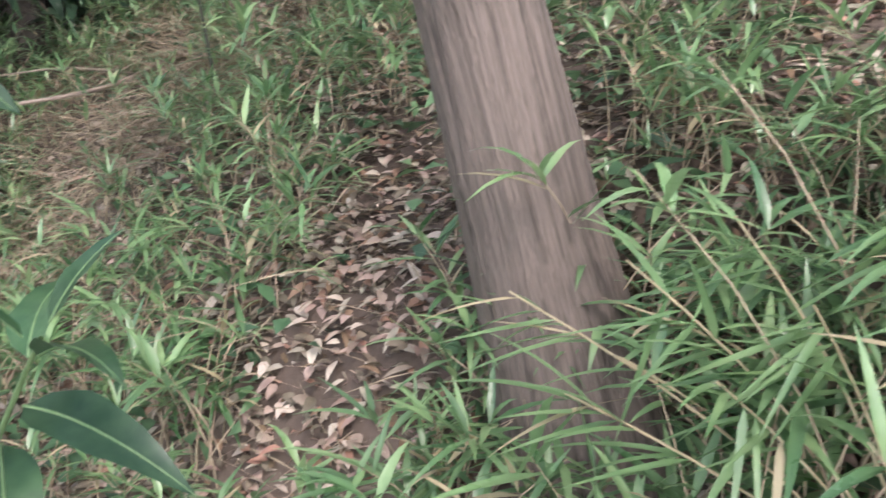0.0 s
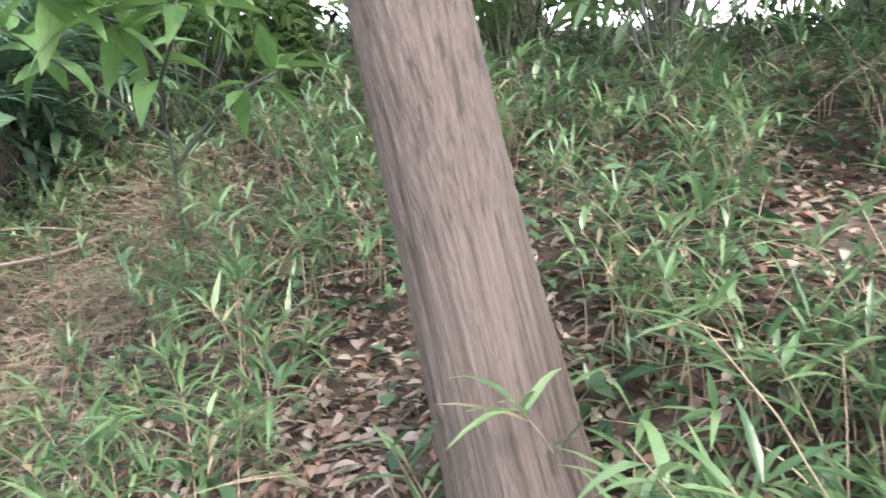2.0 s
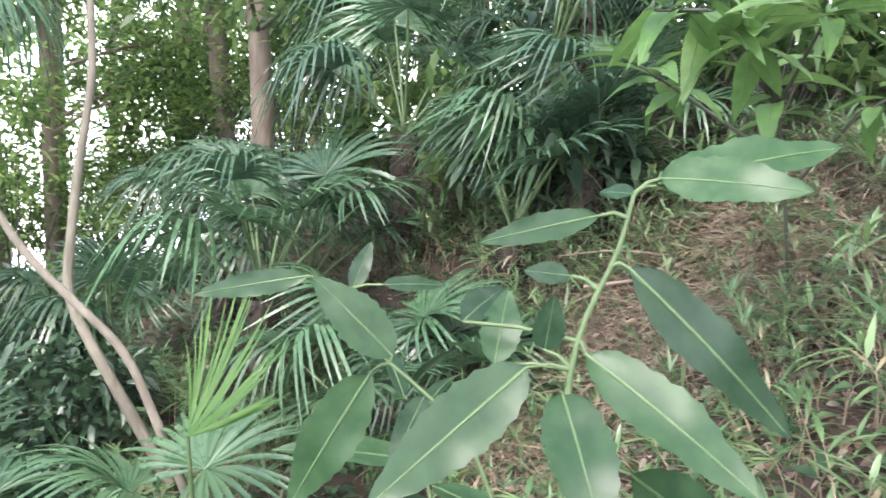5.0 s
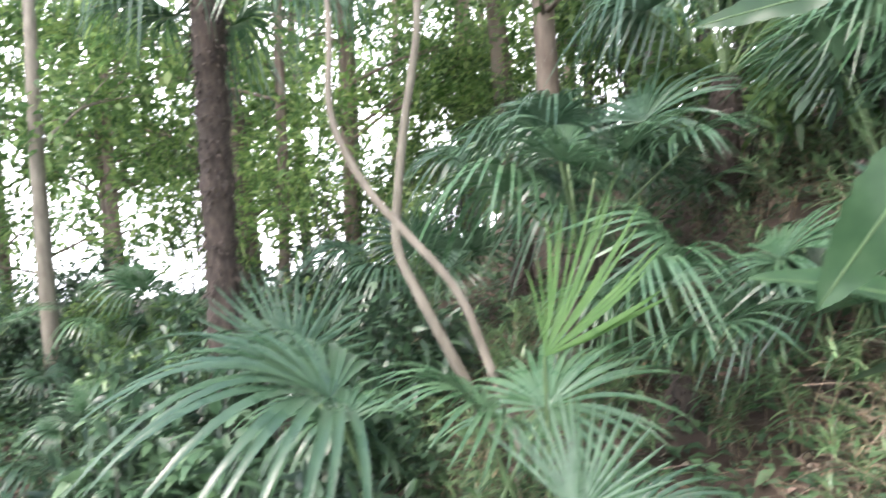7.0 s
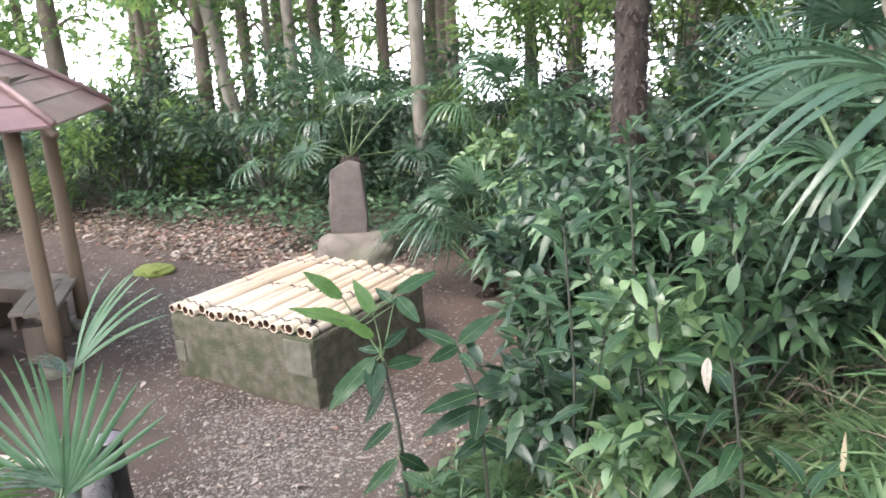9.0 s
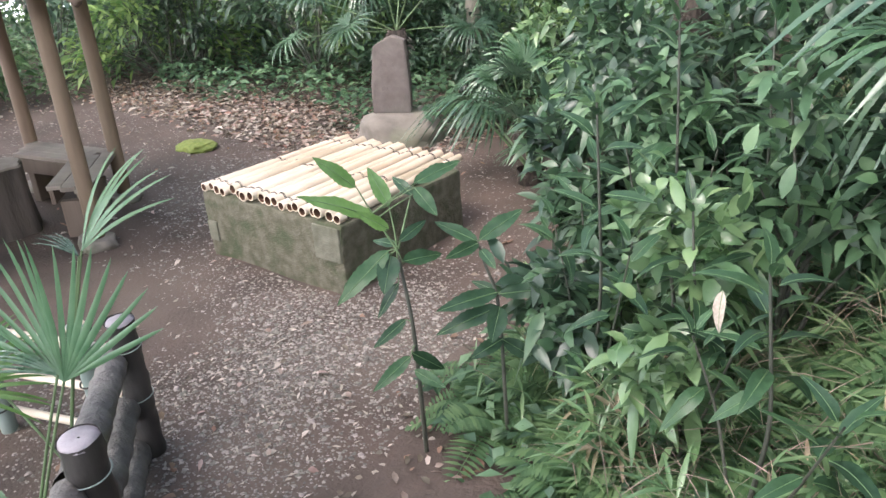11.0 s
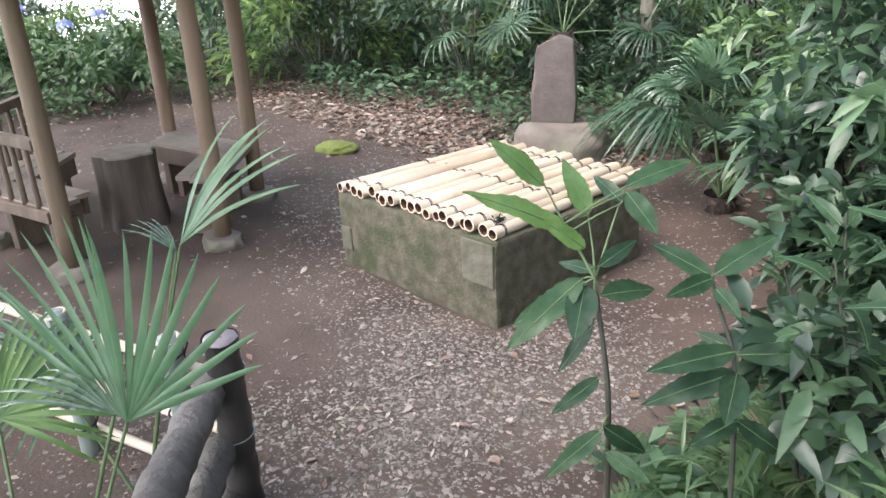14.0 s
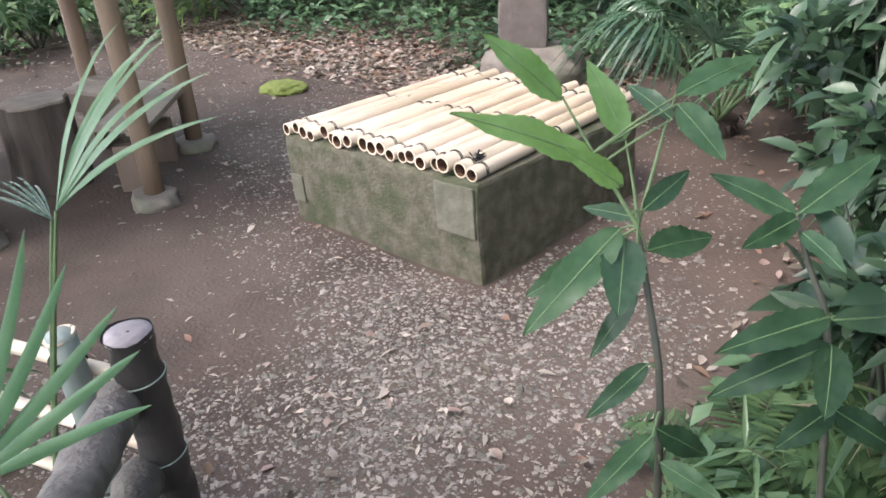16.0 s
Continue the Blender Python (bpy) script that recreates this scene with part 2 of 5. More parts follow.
def tube(points, radii, sides=6, cap=False):
    p = np.asarray(points, float)
    r = np.broadcast_to(np.asarray(radii, float), (len(p),))
    d = unit(np.gradient(p, axis=0))
    ref = np.array([1.0, 0.13, 0.07]) if abs(d[0][0]) < 0.8 else np.array([0.1, 1.0, 0.05])
    s1 = unit(np.cross(d, ref))
    s2 = np.cross(d, s1)
    a = np.linspace(0, 2 * np.pi, sides, endpoint=False)
    ring = p[:, None] + r[:, None, None] * (np.cos(a)[None, :, None] * s1[:, None] + np.sin(a)[None, :, None] * s2[:, None])
    k = np.arange(sides)
    f = [[i * sides + j, i * sides + (j + 1) % sides, (i + 1) * sides + (j + 1) % sides, (i + 1) * sides + j] for i in range(len(p) - 1) for j in k]
    v = ring.reshape(-1, 3)
    if cap:
        n = len(v)
        v = np.concatenate([v, p[[0, -1]]])
        f += [[n, (j + 1) % sides, j, j] for j in k] + [[n + 1, n - sides + j, n - sides + (j + 1) % sides, n - sides + (j + 1) % sides] for j in k]
        f = [q[:3] if q[2] == q[3] else q for q in f]
    return v, f


def add_tube(s, points, radii, sides=6, slot=0, cap=False):
    v, f = tube(points, radii, sides, cap)
    s.v.append(np.asarray(v))
    s.f.extend([[i + s.n for i in q] for q in f])
    s.m.extend([slot] * len(f))
    s.n += len(v)


def box_bm(sx, sy, sz, bevel=0.006, jitter=0.0, cuts=0, segs=2):
    """A bevelled block standing on z = 0."""
    bm = bmesh.new()
    bmesh.ops.create_cube(bm, size=1.0)
    for v in bm.verts:
        v.co = Vector((v.co.x * sx, v.co.y * sy, (v.co.z + 0.5) * sz))
    if bevel:
        bmesh.ops.bevel(bm, geom=list(bm.edges), offset=bevel, segments=segs, affect="EDGES", profile=0.6)
    if cuts:
        bmesh.ops.subdivide_edges(bm, edges=list(bm.edges), cuts=cuts, use_grid_fill=True)
    if jitter:
        for v in bm.verts:
            v.co += Vector(noise.noise_vector(v.co * 4.0)) * jitter + Vector(noise.noise_vector(v.co * 17.0)) * jitter * 0.4
    return bm


def mesh_of(bm, name, material, smooth=False):
    me = bpy.data.meshes.new(name)
    bm.to_mesh(me)
    bm.free()
    me.materials.append(material)
    if smooth:
        me.polygons.foreach_set("use_smooth", [True] * len(me.polygons))
    return me


def part(name, bm, material, parent, label="", m=None, smooth=False):
    return put(name, mesh_of(bm, name, material, smooth), parent, m, label)


def soup_part(name, s, mats, parent, label="", m=None, smooth=True):
    return put(name, s.mesh(name, mats, smooth), parent, m, label)


def empty(name, x, y, z, rz=0.0, label="", category="", group=""):
    return put(name, None, None, pose(x, y, z, 0, 0, rz), label, category, group)


# ---------------------------------------------------------------- ground
GROUND_S = [-400, -60, -17, -12, -9, -0.3, 1.2, 1.9, 2.3, 2.9, 3.3, 3.7, 4.1, 4.7, 5.3, 5.95, 6.3, 6.8, 9, 14, 40, 400]
GROUND_Z = [-15, -14, -4.0, -0.4, 0.0, 0.0, 0.09, 0.13, 0.17, 0.26, 0.38, 0.56, 0.8, 1.05, 1.3, 1.55, 2.05, 2.45, 3.4, 4.4, 5.5, 6]


def ground_z(x, y):
    x, y = np.asarray(x, float), np.asarray(y, float)
    s = x + 0.5 * np.clip(y - 0.4, 0, 6) - 0.25 * np.clip(-3.2 - y, 0, 40) - 1.3 * np.clip(y - 10, 0, 60) - 0.3 * np.clip(-1.5 - y, 0, 1) * np.clip(x - 5.4, 0, 1)
    z = np.interp(s, GROUND_S, GROUND_Z)
    rough = np.clip((s - 1.9) / 1.5, 0.12, 1)
    z = z + rough * 0.05 * (np.sin(x * 3.1 + 1.7 * np.sin(y * 2.3)) * np.cos(y * 2.7 + x) + 0.5 * np.sin(x * 7.3 + y * 5.1))
    return z + 0.008 * np.sin(x * 5.0) * np.sin(y * 6.3 + 1.0)


def stretched(lo, hi, fine_lo, fine_hi, step):
    mid = np.arange(fine_lo, fine_hi + step, step)
    far = lambda a, b: a + (b - a) * np.linspace(0, 1, 28)[1:] ** 3
    return np.concatenate([far(fine_lo, lo)[::-1], mid, far(fine_hi, hi)])


gx, gy = stretched(-600, 600, -9, 12, 0.09), stretched(-600, 600, -7, 9, 0.09)
GX, GY = np.meshgrid(gx, gy)
GZ = ground_z(GX, GY)
nx, ny = len(gx), len(gy)
ii = (np.arange(ny - 1)[:, None] * nx + np.arange(nx - 1)[None]).ravel()
soup = Soup().add(np.stack([GX, GY, GZ], -1), np.stack([ii, ii + 1, ii + nx + 1, ii + nx], 1))
put("ground", soup.mesh("ground", [M_SOIL]), label="brown bare soil rising into a wooded bank", category="ground", kind="structure")

# the line walked, in plan
LINE = np.array([(5.9, -3.6), (5.3, -2.9), (4.6, -2.6), (3.9, -2.4), (3.2, -2.0), (2.4, -1.2), (1.4, -0.6), (-0.5, -0.7), (-3.2, 1.4), (-5.5, 0.6)])


def off_line(x, y):
    p = np.stack([np.asarray(x, float), np.asarray(y, float)], -1)
    best = np.full(p.shape[:-1], 1e9)
    for a, b in zip(LINE[:-1], LINE[1:]):
        k = np.clip(((p - a) @ (b - a)) / ((b - a) @ (b - a)), 0, 1)
        best = np.minimum(best, np.linalg.norm(p - a - k[..., None] * (b - a), axis=-1))
    return best


def in_court(x, y):
    """The open trodden yard round the well, shelter and stone."""
    s = x + 0.5 * np.clip(y - 0.4, 0, 30)
    return (s < 2.05) & (x > -4.6 + 0.4 * np.sin(y * 2)) & (y < 2.45 + 0.35 * np.sin(x * 2.2)) & (y > -2.3 - 0.3 * np.clip(1 - x, 0, 3)) | ((x - 1.2) ** 2 + (y + 0.9) ** 2 < 1.1)


def scatter(n, x0, x1, y0, y1, keep):
    x, y = RNG.uniform(x0, x1, n), RNG.uniform(y0, y1, n)
    k = keep(x, y)
    x, y = x[k], y[k]
    return np.stack([x, y, ground_z(x, y)], 1)


def random_dirs(n, lift_lo, lift_hi):
    a, e = RNG.uniform(0, 2 * np.pi, n), np.radians(RNG.uniform(lift_lo, lift_hi, n))
    return np.stack([np.cos(a) * np.cos(e), np.sin(a) * np.cos(e), np.sin(e)], 1)


# ---------------------------------------------------------------- the well and its cover
WELL_W, WELL_D, WELL_H = 1.2, 1.04, 0.44


def build_well():
    root = put("well_curb", None, None, pose(0, 0, 0, 0, -2.8, 0), label="low square concrete well curb, mossy and stained, standing on gravel", category="well")
    bm = box_bm(WELL_W, WELL_D, WELL_H + 0.2, 0.018, 0.010, 9)
    part("concrete_wall", bm, M_CONC, root, m=pose(WELL_W / 2, WELL_D / 2, -0.2))
    bm = box_bm(0.2, 0.014, 0.2, 0.006, 0.003, 3)
    part("corner_patch", bm, M_CAP, root, "paler repaired concrete corner", pose(WELL_W - 0.11, -0.004, WELL_H - 0.215))
    bm = box_bm(0.09, 0.012, 0.13, 0.005, 0.003, 3)
    part("corner_patch", bm, M_CAP, root, "paler repaired concrete corner", pose(0.055, -0.003, 0.13))


def cane(length, r, seed, taper=0.95):
    """A bamboo pole along +y with swollen joints, walls and a hollow front end."""
    rng = np.random.default_rng(seed)
    joints = np.cumsum(rng.uniform(0.2, 0.3, 12)) - rng.uniform(0, 0.2)
    ys, rs = [0.0], [r]
    for j in joints:
        if 0.03 < j < length - 0.03:
            ys += [j - 0.012, j - 0.004, j, j + 0.004, j + 0.012]
            rs += [r, r * 1.06, r * 0.97, r * 1.08, r]
    ys.append(length)
    rs.append(r)
    rs = [q * (1 - (1 - taper) * y / length) for q, y in zip(rs, ys)]
    bend = rng.uniform(-0.006, 0.006)
    pts = [(bend * math.sin(y * 2.4), y, 0.5 * bend * math.sin(y * 3)) for y in ys]
    s = Soup()
    add_tube(s, pts, rs, 12, 0)
    a = np.linspace(0, 2 * np.pi, 12, endpoint=False)
    for y, d, rr in ((0.0, 0.05, r), (length, -0.05, r * taper)):
        ring = lambda q, yy: np.stack([q * np.cos(a), np.full(12, yy), q * np.sin(a)], 1)
        v = np.concatenate([ring(rr, y), ring(rr * 0.78, y), ring(rr * 0.75, y + d), [[0, y + d, 0]]])
        k = np.arange(12)
        f = np.stack([k, (k + 1) % 12, 12 + (k + 1) % 12, 12 + k], 1)
        s.add(v, f, 0)
        s.add(v, np.stack([12 + k, 12 + (k + 1) % 12, 24 + (k + 1) % 12, 24 + k], 1), 1)
        s.add(v, np.stack([24 + k, 24 + (k + 1) % 12, np.full(12, 36)], 1), 1)
    return s


def build_cover():
    root = put("bamboo_cover", None, None, pose(0, 0, WELL_H, 0, -2.8, 0), label="cover of pale bamboo poles lashed side by side on the well", category="well cover")
    rng = random.Random(4)
    x, i = -0.02, 0
    centres = []
    while x < 1.14:
        r = rng.uniform(0.026, 0.033)
        x += r
        y0 = 0.02 + rng.uniform(-0.022, 0.022)
        z = r + 0.002 + (0.014 if i % 3 == 1 else 0.0)
        slope = (x / 1.13) * 5.0 - 2.0 + rng.uniform(-0.3, 0.3)
        soup_part("bamboo_pole", cane(1.13 + rng.uniform(-0.03, 0.03), r, 40 + i, 0.86), [M_CANE, M_HOLLOW], root, m=pose(x, y0, z, 0, 0, slope))
        centres.append((x, r, z, y0, slope))
        x += r + 0.004
        i += 1
    for y in (0.08, 0.55, 1.02):
        for x, r, z, y0, slope in centres:
            s = Soup()
            x = x - (y - y0) * math.tan(radians(slope))
            r = r * (1 - 0.14 * y)
            a = np.linspace(-0.5, np.pi + 0.5, 9)
            for dy in (-0.004, 0.004):
                add_tube(s, np.stack([x + (r + 0.002) * np.cos(a), np.full(9, y + dy), z + (r + 0.002) * np.sin(a)], 1), 0.0022, 4)
            soup_part("cord", s, [M_CORD], root)
    s = Soup()
    x, r, z = centres[-1][:3]
    for k in range(5):
        p = RNG.normal(0, 0.016, (6, 3))
        p[:, 2] = np.abs(p[:, 2])
        add_tube(s, p + [x - 0.03, 0.1, z + r], 0.003, 4)
    soup_part("cord_knot", s, [M_CORD], root)


def rough_rock(name, sx, sy, sz, material, seed, parent=None, m=None, label="", category="", flat=0.75):
    bm = bmesh.new()
    bmesh.ops.create_icosphere(bm, subdivisions=4, radius=1)
    for v in bm.verts:
        d = 1 + 0.22 * noise.noise(v.co * 1.6 + Vector((seed, 0, 0))) + 0.07 * noise.noise(v.co * 5 + Vector((0, seed, 0)))
        c = v.co * d
        c.z = min(c.z, flat)
        v.co = Vector((c.x * sx, c.y * sy, (c.z + 0.35) * sz))
    return put(name, mesh_of(bm, name, material, True), parent, m, label, category)


def build_stele():
    rough_rock("base_rock", 0.42, 0.3, 0.26, M_ROCK, 3.0, m=pose(-0.46, 2.32, 0.0, 0, 0, 25), label="flat natural rock carrying the stone tablet", category="rock", flat=0.85)
    bm = box_bm(0.33, 0.13, 0.66, 0.02, 0.0, 8)
    for v in bm.verts:
        u = v.co.z / 0.66
        v.co.x *= 1.0 - 0.18 * max(0, u - 0.45) / 0.55 - 0.02 * u
        v.co.z -= 0.10 * max(0, u - 0.8) / 0.2 * max(0, -v.co.x / 0.12 + 0.2) * 0.7 + 0.05 * max(0, u - 0.8) / 0.2 * max(0, v.co.x / 0.15)
        v.co += Vector(noise.noise_vector(v.co * 7)) * 0.008
    stele = put("stone_tablet", mesh_of(bm, "stone_tablet", M_STELE, False), None, pose(-0.5, 2.3, 0.3, -3, 0, 33), "upright brown-grey inscribed stone tablet with worn top", "stone tablet")
    for col, x in enumerate((-0.05, 0.045)):
        for k in range(3):
            bm = box_bm(0.05, 0.006, 0.035, 0.002)
            part("carved_mark", bm, M_STELE, stele, m=pose(x, -0.064, 0.2 + 0.1 * k))


# ---------------------------------------------------------------- shelter
HEX_C, HEX_R, HEX_A = (-1.6, -0.58), 0.83, 17.0


def hex_at(k, r=HEX_R):
    a = radians(HEX_A + 60 * k)
    return HEX_C[0] + r * math.cos(a), HEX_C[1] + r * math.sin(a)


def round_post(length, r, taper=0.04):
    s = Soup()
    z = np.linspace(0, length, 9)
    add_tube(s, np.stack([0.004 * np.sin(z * 3), 0.004 * np.cos(z * 2), z], 1), r * (1 - taper * z / length), 14, cap=True)
    return s


def plank_bm(length, w, t):
    return box_bm(w, length, t, 0.005)


def build_shelter():
    cx, cy = HEX_C
    root = empty("garden_shelter", cx, cy, 0, label="small six-sided wooden garden shelter with brown metal roof", category="shelter")
    at = lambda x, y: (x - cx, y - cy)
    for k in range(6):
        x, y = at(*hex_at(k))
        soup_part("post", round_post(1.86, 0.052), [M_POST], root, m=pose(x, y, 0.04))
        rough_rock("footing", 0.135, 0.12, 0.085, M_ROCK, 10.0 + k, root, pose(x, y, -0.01, 0, 0, 40 * k), flat=0.5)
    beam_r = HEX_R
    for k in range(6):
        (x0, y0), (x1, y1) = at(*hex_at(k, beam_r)), at(*hex_at(k + 1, beam_r))
        d = math.degrees(math.atan2(y1 - y0, x1 - x0))
        part("beam", plank_bm(math.hypot(x1 - x0, y1 - y0) - 0.09, 0.07, 0.1), M_WOOD, root, m=pose((x0 + x1) / 2, (y0 + y1) / 2, 1.78, 0, 0, d - 90))
    # roof: six slopes of lapped strips, ridges and a finial block
    eave, apex, er = 1.62, 2.32, 1.25
    roof = put("roof", None, root)
    for k in range(6):
        a0, a1 = radians(HEX_A - 5 + 60 * k), radians(HEX_A - 5 + 60 * (k + 1))
        for j in range(7):
            u0, u1 = j / 7, (j + 1) / 7
            s = Soup()
            quad = []
            for u, lift in ((u0, 0.012), (u1 + 0.02, 0.0)):
                rr, zz = er * (1 - u * 0.97), eave + (apex - eave) * u ** 0.92 + lift
                quad += [(rr * math.cos(a0), rr * math.sin(a0), zz), (rr * math.cos(a1), rr * math.sin(a1), zz)]
            q = np.array(quad)
            v = np.concatenate([q, q - [0, 0, 0.014]])
            s.add(v, [[0, 1, 3, 2], [4, 6, 7, 5], [0, 4, 5, 1], [2, 3, 7, 6], [0, 2, 6, 4], [1, 5, 7, 3]])
            soup_part("roof_strip", s, [M_ROOF], roof, smooth=False)
        u = np.linspace(0, 1, 8)
        rr, zz = er * (1 - u * 0.97) + 0.01, eave + (apex - eave) * u ** 0.92 + 0.02
        s = Soup()
        add_tube(s, np.stack([rr * math.cos(a0), rr * math.sin(a0), zz], 1), 0.022, 8, cap=True)
        soup_part("ridge_cap", s, [M_ROOF], roof)
        s = Soup()
        add_tube(s, np.stack([rr * math.cos(a0), rr * math.sin(a0), zz - 0.07], 1), 0.03, 6, cap=True)
        soup_part("rafter", s, [M_WOOD], roof)
    # benches on four sides: k..k+1 of the posts; 4 is beside post at -103 degrees
    for k, rail in ((4, True), (3, True), (1, False), (0, False)):
        (x0, y0), (x1, y1) = at(*hex_at(k)), at(*hex_at(k + 1))
        d = math.degrees(math.atan2(y1 - y0, x1 - x0))
        m = pose((x0 + x1) / 2, (y0 + y1) / 2, 0, 0, 0, d)
        bench = put("bench", None, root, m)
        n = Vector((0, 1))  # inwards, in the bench's own frame
        length = HEX_R
        for j in range(3):
            part("plank", box_bm(length - 0.05 - 0.1 * j, 0.095, 0.03, 0.005), M_PLANK, bench, m=pose(0, 0.03 + 0.1 * j, 0.36))
        part("front_board", box_bm(length - 0.32, 0.03, 0.11, 0.005), M_WOOD, bench, m=pose(0, 0.265, 0.25))
        for sx in (-1, 1):
            part("bench_leg", box_bm(0.06, 0.18, 0.26, 0.006), M_WOOD, bench, m=pose(sx * (length / 2 - 0.2), 0.14, 0.0))
        if rail:
            railing = put("railing", None, root, m)
            part("top_rail", box_bm(length - 0.08, 0.055, 0.06, 0.01), M_WOOD, railing, m=pose(0, -0.02, 0.72))
            part("low_rail", box_bm(length - 0.08, 0.05, 0.07, 0.008), M_WOOD, railing, m=pose(0, -0.025, 0.31))
            for j in range(5):
                soup_part("baluster", round_post(0.36, 0.016, 0), [M_WOOD], railing, m=pose((j - 2) * 0.13, -0.02, 0.37))


def build_stump():
    s = Soup()
    a = np.linspace(0, 2 * np.pi, 40, endpoint=False)
    lobes = 1 + 0.07 * np.sin(a * 5 + 0.6) + 0.05 * np.sin(a * 8) + 0.02 * np.sin(a * 17)
    zs = np.linspace(-0.02, 0.47, 10)
    rings = [np.stack([0.185 * (1.12 - 0.14 * min(z * 4, 1)) * lobes * np.cos(a), 0.185 * (1.12 - 0.14 * min(z * 4, 1)) * lobes * np.sin(a), np.full(40, z)], 1) for z in zs]
    k = np.arange(40)
    s.add(np.concatenate(rings), np.concatenate([np.stack([k, (k + 1) % 40, 40 + (k + 1) % 40, 40 + k], 1) + 40 * i for i in range(9)]), 0)
    root = put("stump_table", s.mesh("stump_table", [M_STUMP]), None, pose(-1.56, -0.56, 0, 0, 0, 20), "dark cut tree stump used as a table", "table")
    t = Soup()
    for i, (q, z) in enumerate(((0.985, 0.47), (0.93, 0.482), (0.5, 0.483), (0.02, 0.484))):
        ring = rings[-1] * [q, q, 0] + [0, 0, z]
        if i:
            t.add(np.concatenate([last, ring]), np.stack([k, (k + 1) % 40, 40 + (k + 1) % 40, 40 + k], 1))
        last = ring
    soup_part("cut_top", t, [M_STUMPTOP], root, "worn grey sawn top")


# ---------------------------------------------------------------- path fence
def log_soup(p0, p1, r, seed, top=False):
    p0, p1 = np.array(p0, float), np.array(p1, float)
    n = 26
    u = np.linspace(0, 1, n)
    rng = np.random.default_rng(seed)
    s = Soup()
    pts = p0 + (p1 - p0) * u[:, None] + rng.normal(0, 0.0015, (n, 3))
    add_tube(s, pts, r * (1 + 0.05 * np.sin(u * 37 + seed) + rng.uniform(-0.035, 0.035, n)), 14, 0)
    v = s.v[0]
    v += rng.normal(0, 0.0016, v.shape)
    return s


def end_disc(r, z):
    s = Soup()
    a = np.linspace(0, 2 * np.pi, 20, endpoint=False)
    k = np.arange(20)
    ring = lambda q, h: np.stack([q * np.cos(a), q * np.sin(a), np.full(20, h)], 1)
    s.add(np.concatenate([ring(r, z - 0.012), ring(r * 0.94, z), ring(r * 0.45, z + 0.002), ring(0.003, z + 0.001)]), np.concatenate([np.stack([k + 20 * i, (k + 1) % 20 + 20 * i, (k + 1) % 20 + 20 * i + 20, k + 20 * i + 20], 1) for i in range(3)]))
    return s


def band(r, z, thick=0.0028):
    s = Soup()
    a = np.linspace(0, 2 * np.pi, 25)
    add_tube(s, np.stack([r * np.cos(a), r * np.sin(a), z + 0.006 * np.sin(a)], 1), thick, 5)
    return s


FENCE = [(1.45, -1.37, 0.71), (2.25, -1.91, 0.92), (2.98, -2.52, 1.14)]


def build_log_fence():
    root = empty("log_fence", 1.45, -1.37, 0, label="imitation-log fence of dark grey posts and rails", category="fence")
    o = np.array([1.45, -1.37, 0])
    for x, y, top in FENCE:
        g = float(ground_z(x, y))
        post = soup_part("post", log_soup((0, 0, -0.1), (0, 0, top - g), 0.052, int(top * 100)), [M_LOGD], root, "dark brown post", pose(x - o[0], y - o[1], g))
        soup_part("post_top", end_disc(0.052, top - g), [M_LOGTOP], post, "pale sawn end with radial cracks")
        for h in (0.11, 0.33):
            soup_part("wire_band", band(0.056, top - g - h, 0.0022), [M_GREYPOST], post)
    for (x0, y0, t0), (x1, y1, t1) in zip(FENCE[:-1], FENCE[1:]):
        for drop in (0.16, 0.37, 0.57):
            a, b = np.array([x0, y0, t0 - drop]), np.array([x1, y1, t1 - drop])
            d = unit(b - a)
            off = np.array([d[1], -d[0], 0]) * 0.05
            soup_part("log_rail", log_soup(a - o + off + d * 0.02, b - o + off - d * 0.03, 0.05, int(drop * 100)), [M_LOGC], root, "weathered grey log rail")


def build_bamboo_fence():
    root = empty("bamboo_fence", 1.3, -1.44, 0, label="low yard fence of cream bamboo rails on grey-green posts", category="fence")
    p0, p1 = np.array([1.36, -1.42, 0]), np.array([-2.2, -2.75, 0])
    d = unit(p1 - p0)
    rz = math.degrees(math.atan2(d[1], d[0])) - 90
    o = np.array([1.3, -1.44, 0])
    for i, u in enumerate((0.1, 0.62, 1.22, 1.8, 2.4, 3.0, 3.6)):
        p = p0 + d * u
        z0 = float(ground_z(p[0], p[1]))
        s = round_post(0.62, 0.034, 0.02)
        post = soup_part("post", s, [M_GREYPOST], root, m=pose(*(p - o)[:2], z0 - 0.05))
        soup_part("post_rim", band(0.032, 0.612, 0.006), [M_CANE], post)
        for h in (0.56, 0.36, 0.17):
            s = band(0.038, h, 0.004)
            add_tube(s, [(0.0, 0.04, h - 0.03), (0.03, 0.03, h), (0.02, 0.05, h + 0.03)], 0.003, 5)
            soup_part("cord", s, [M_CORD], post)
    for h in (0.545, 0.34, 0.14):
        q = p0 - o + np.array([-d[1], d[0], 0]) * -0.05
        soup_part("bamboo_rail", cane(3.75, 0.018, int(h * 1000)), [M_CANE, M_HOLLOW], root, m=pose(q[0], q[1], h, 0, 0, rz))


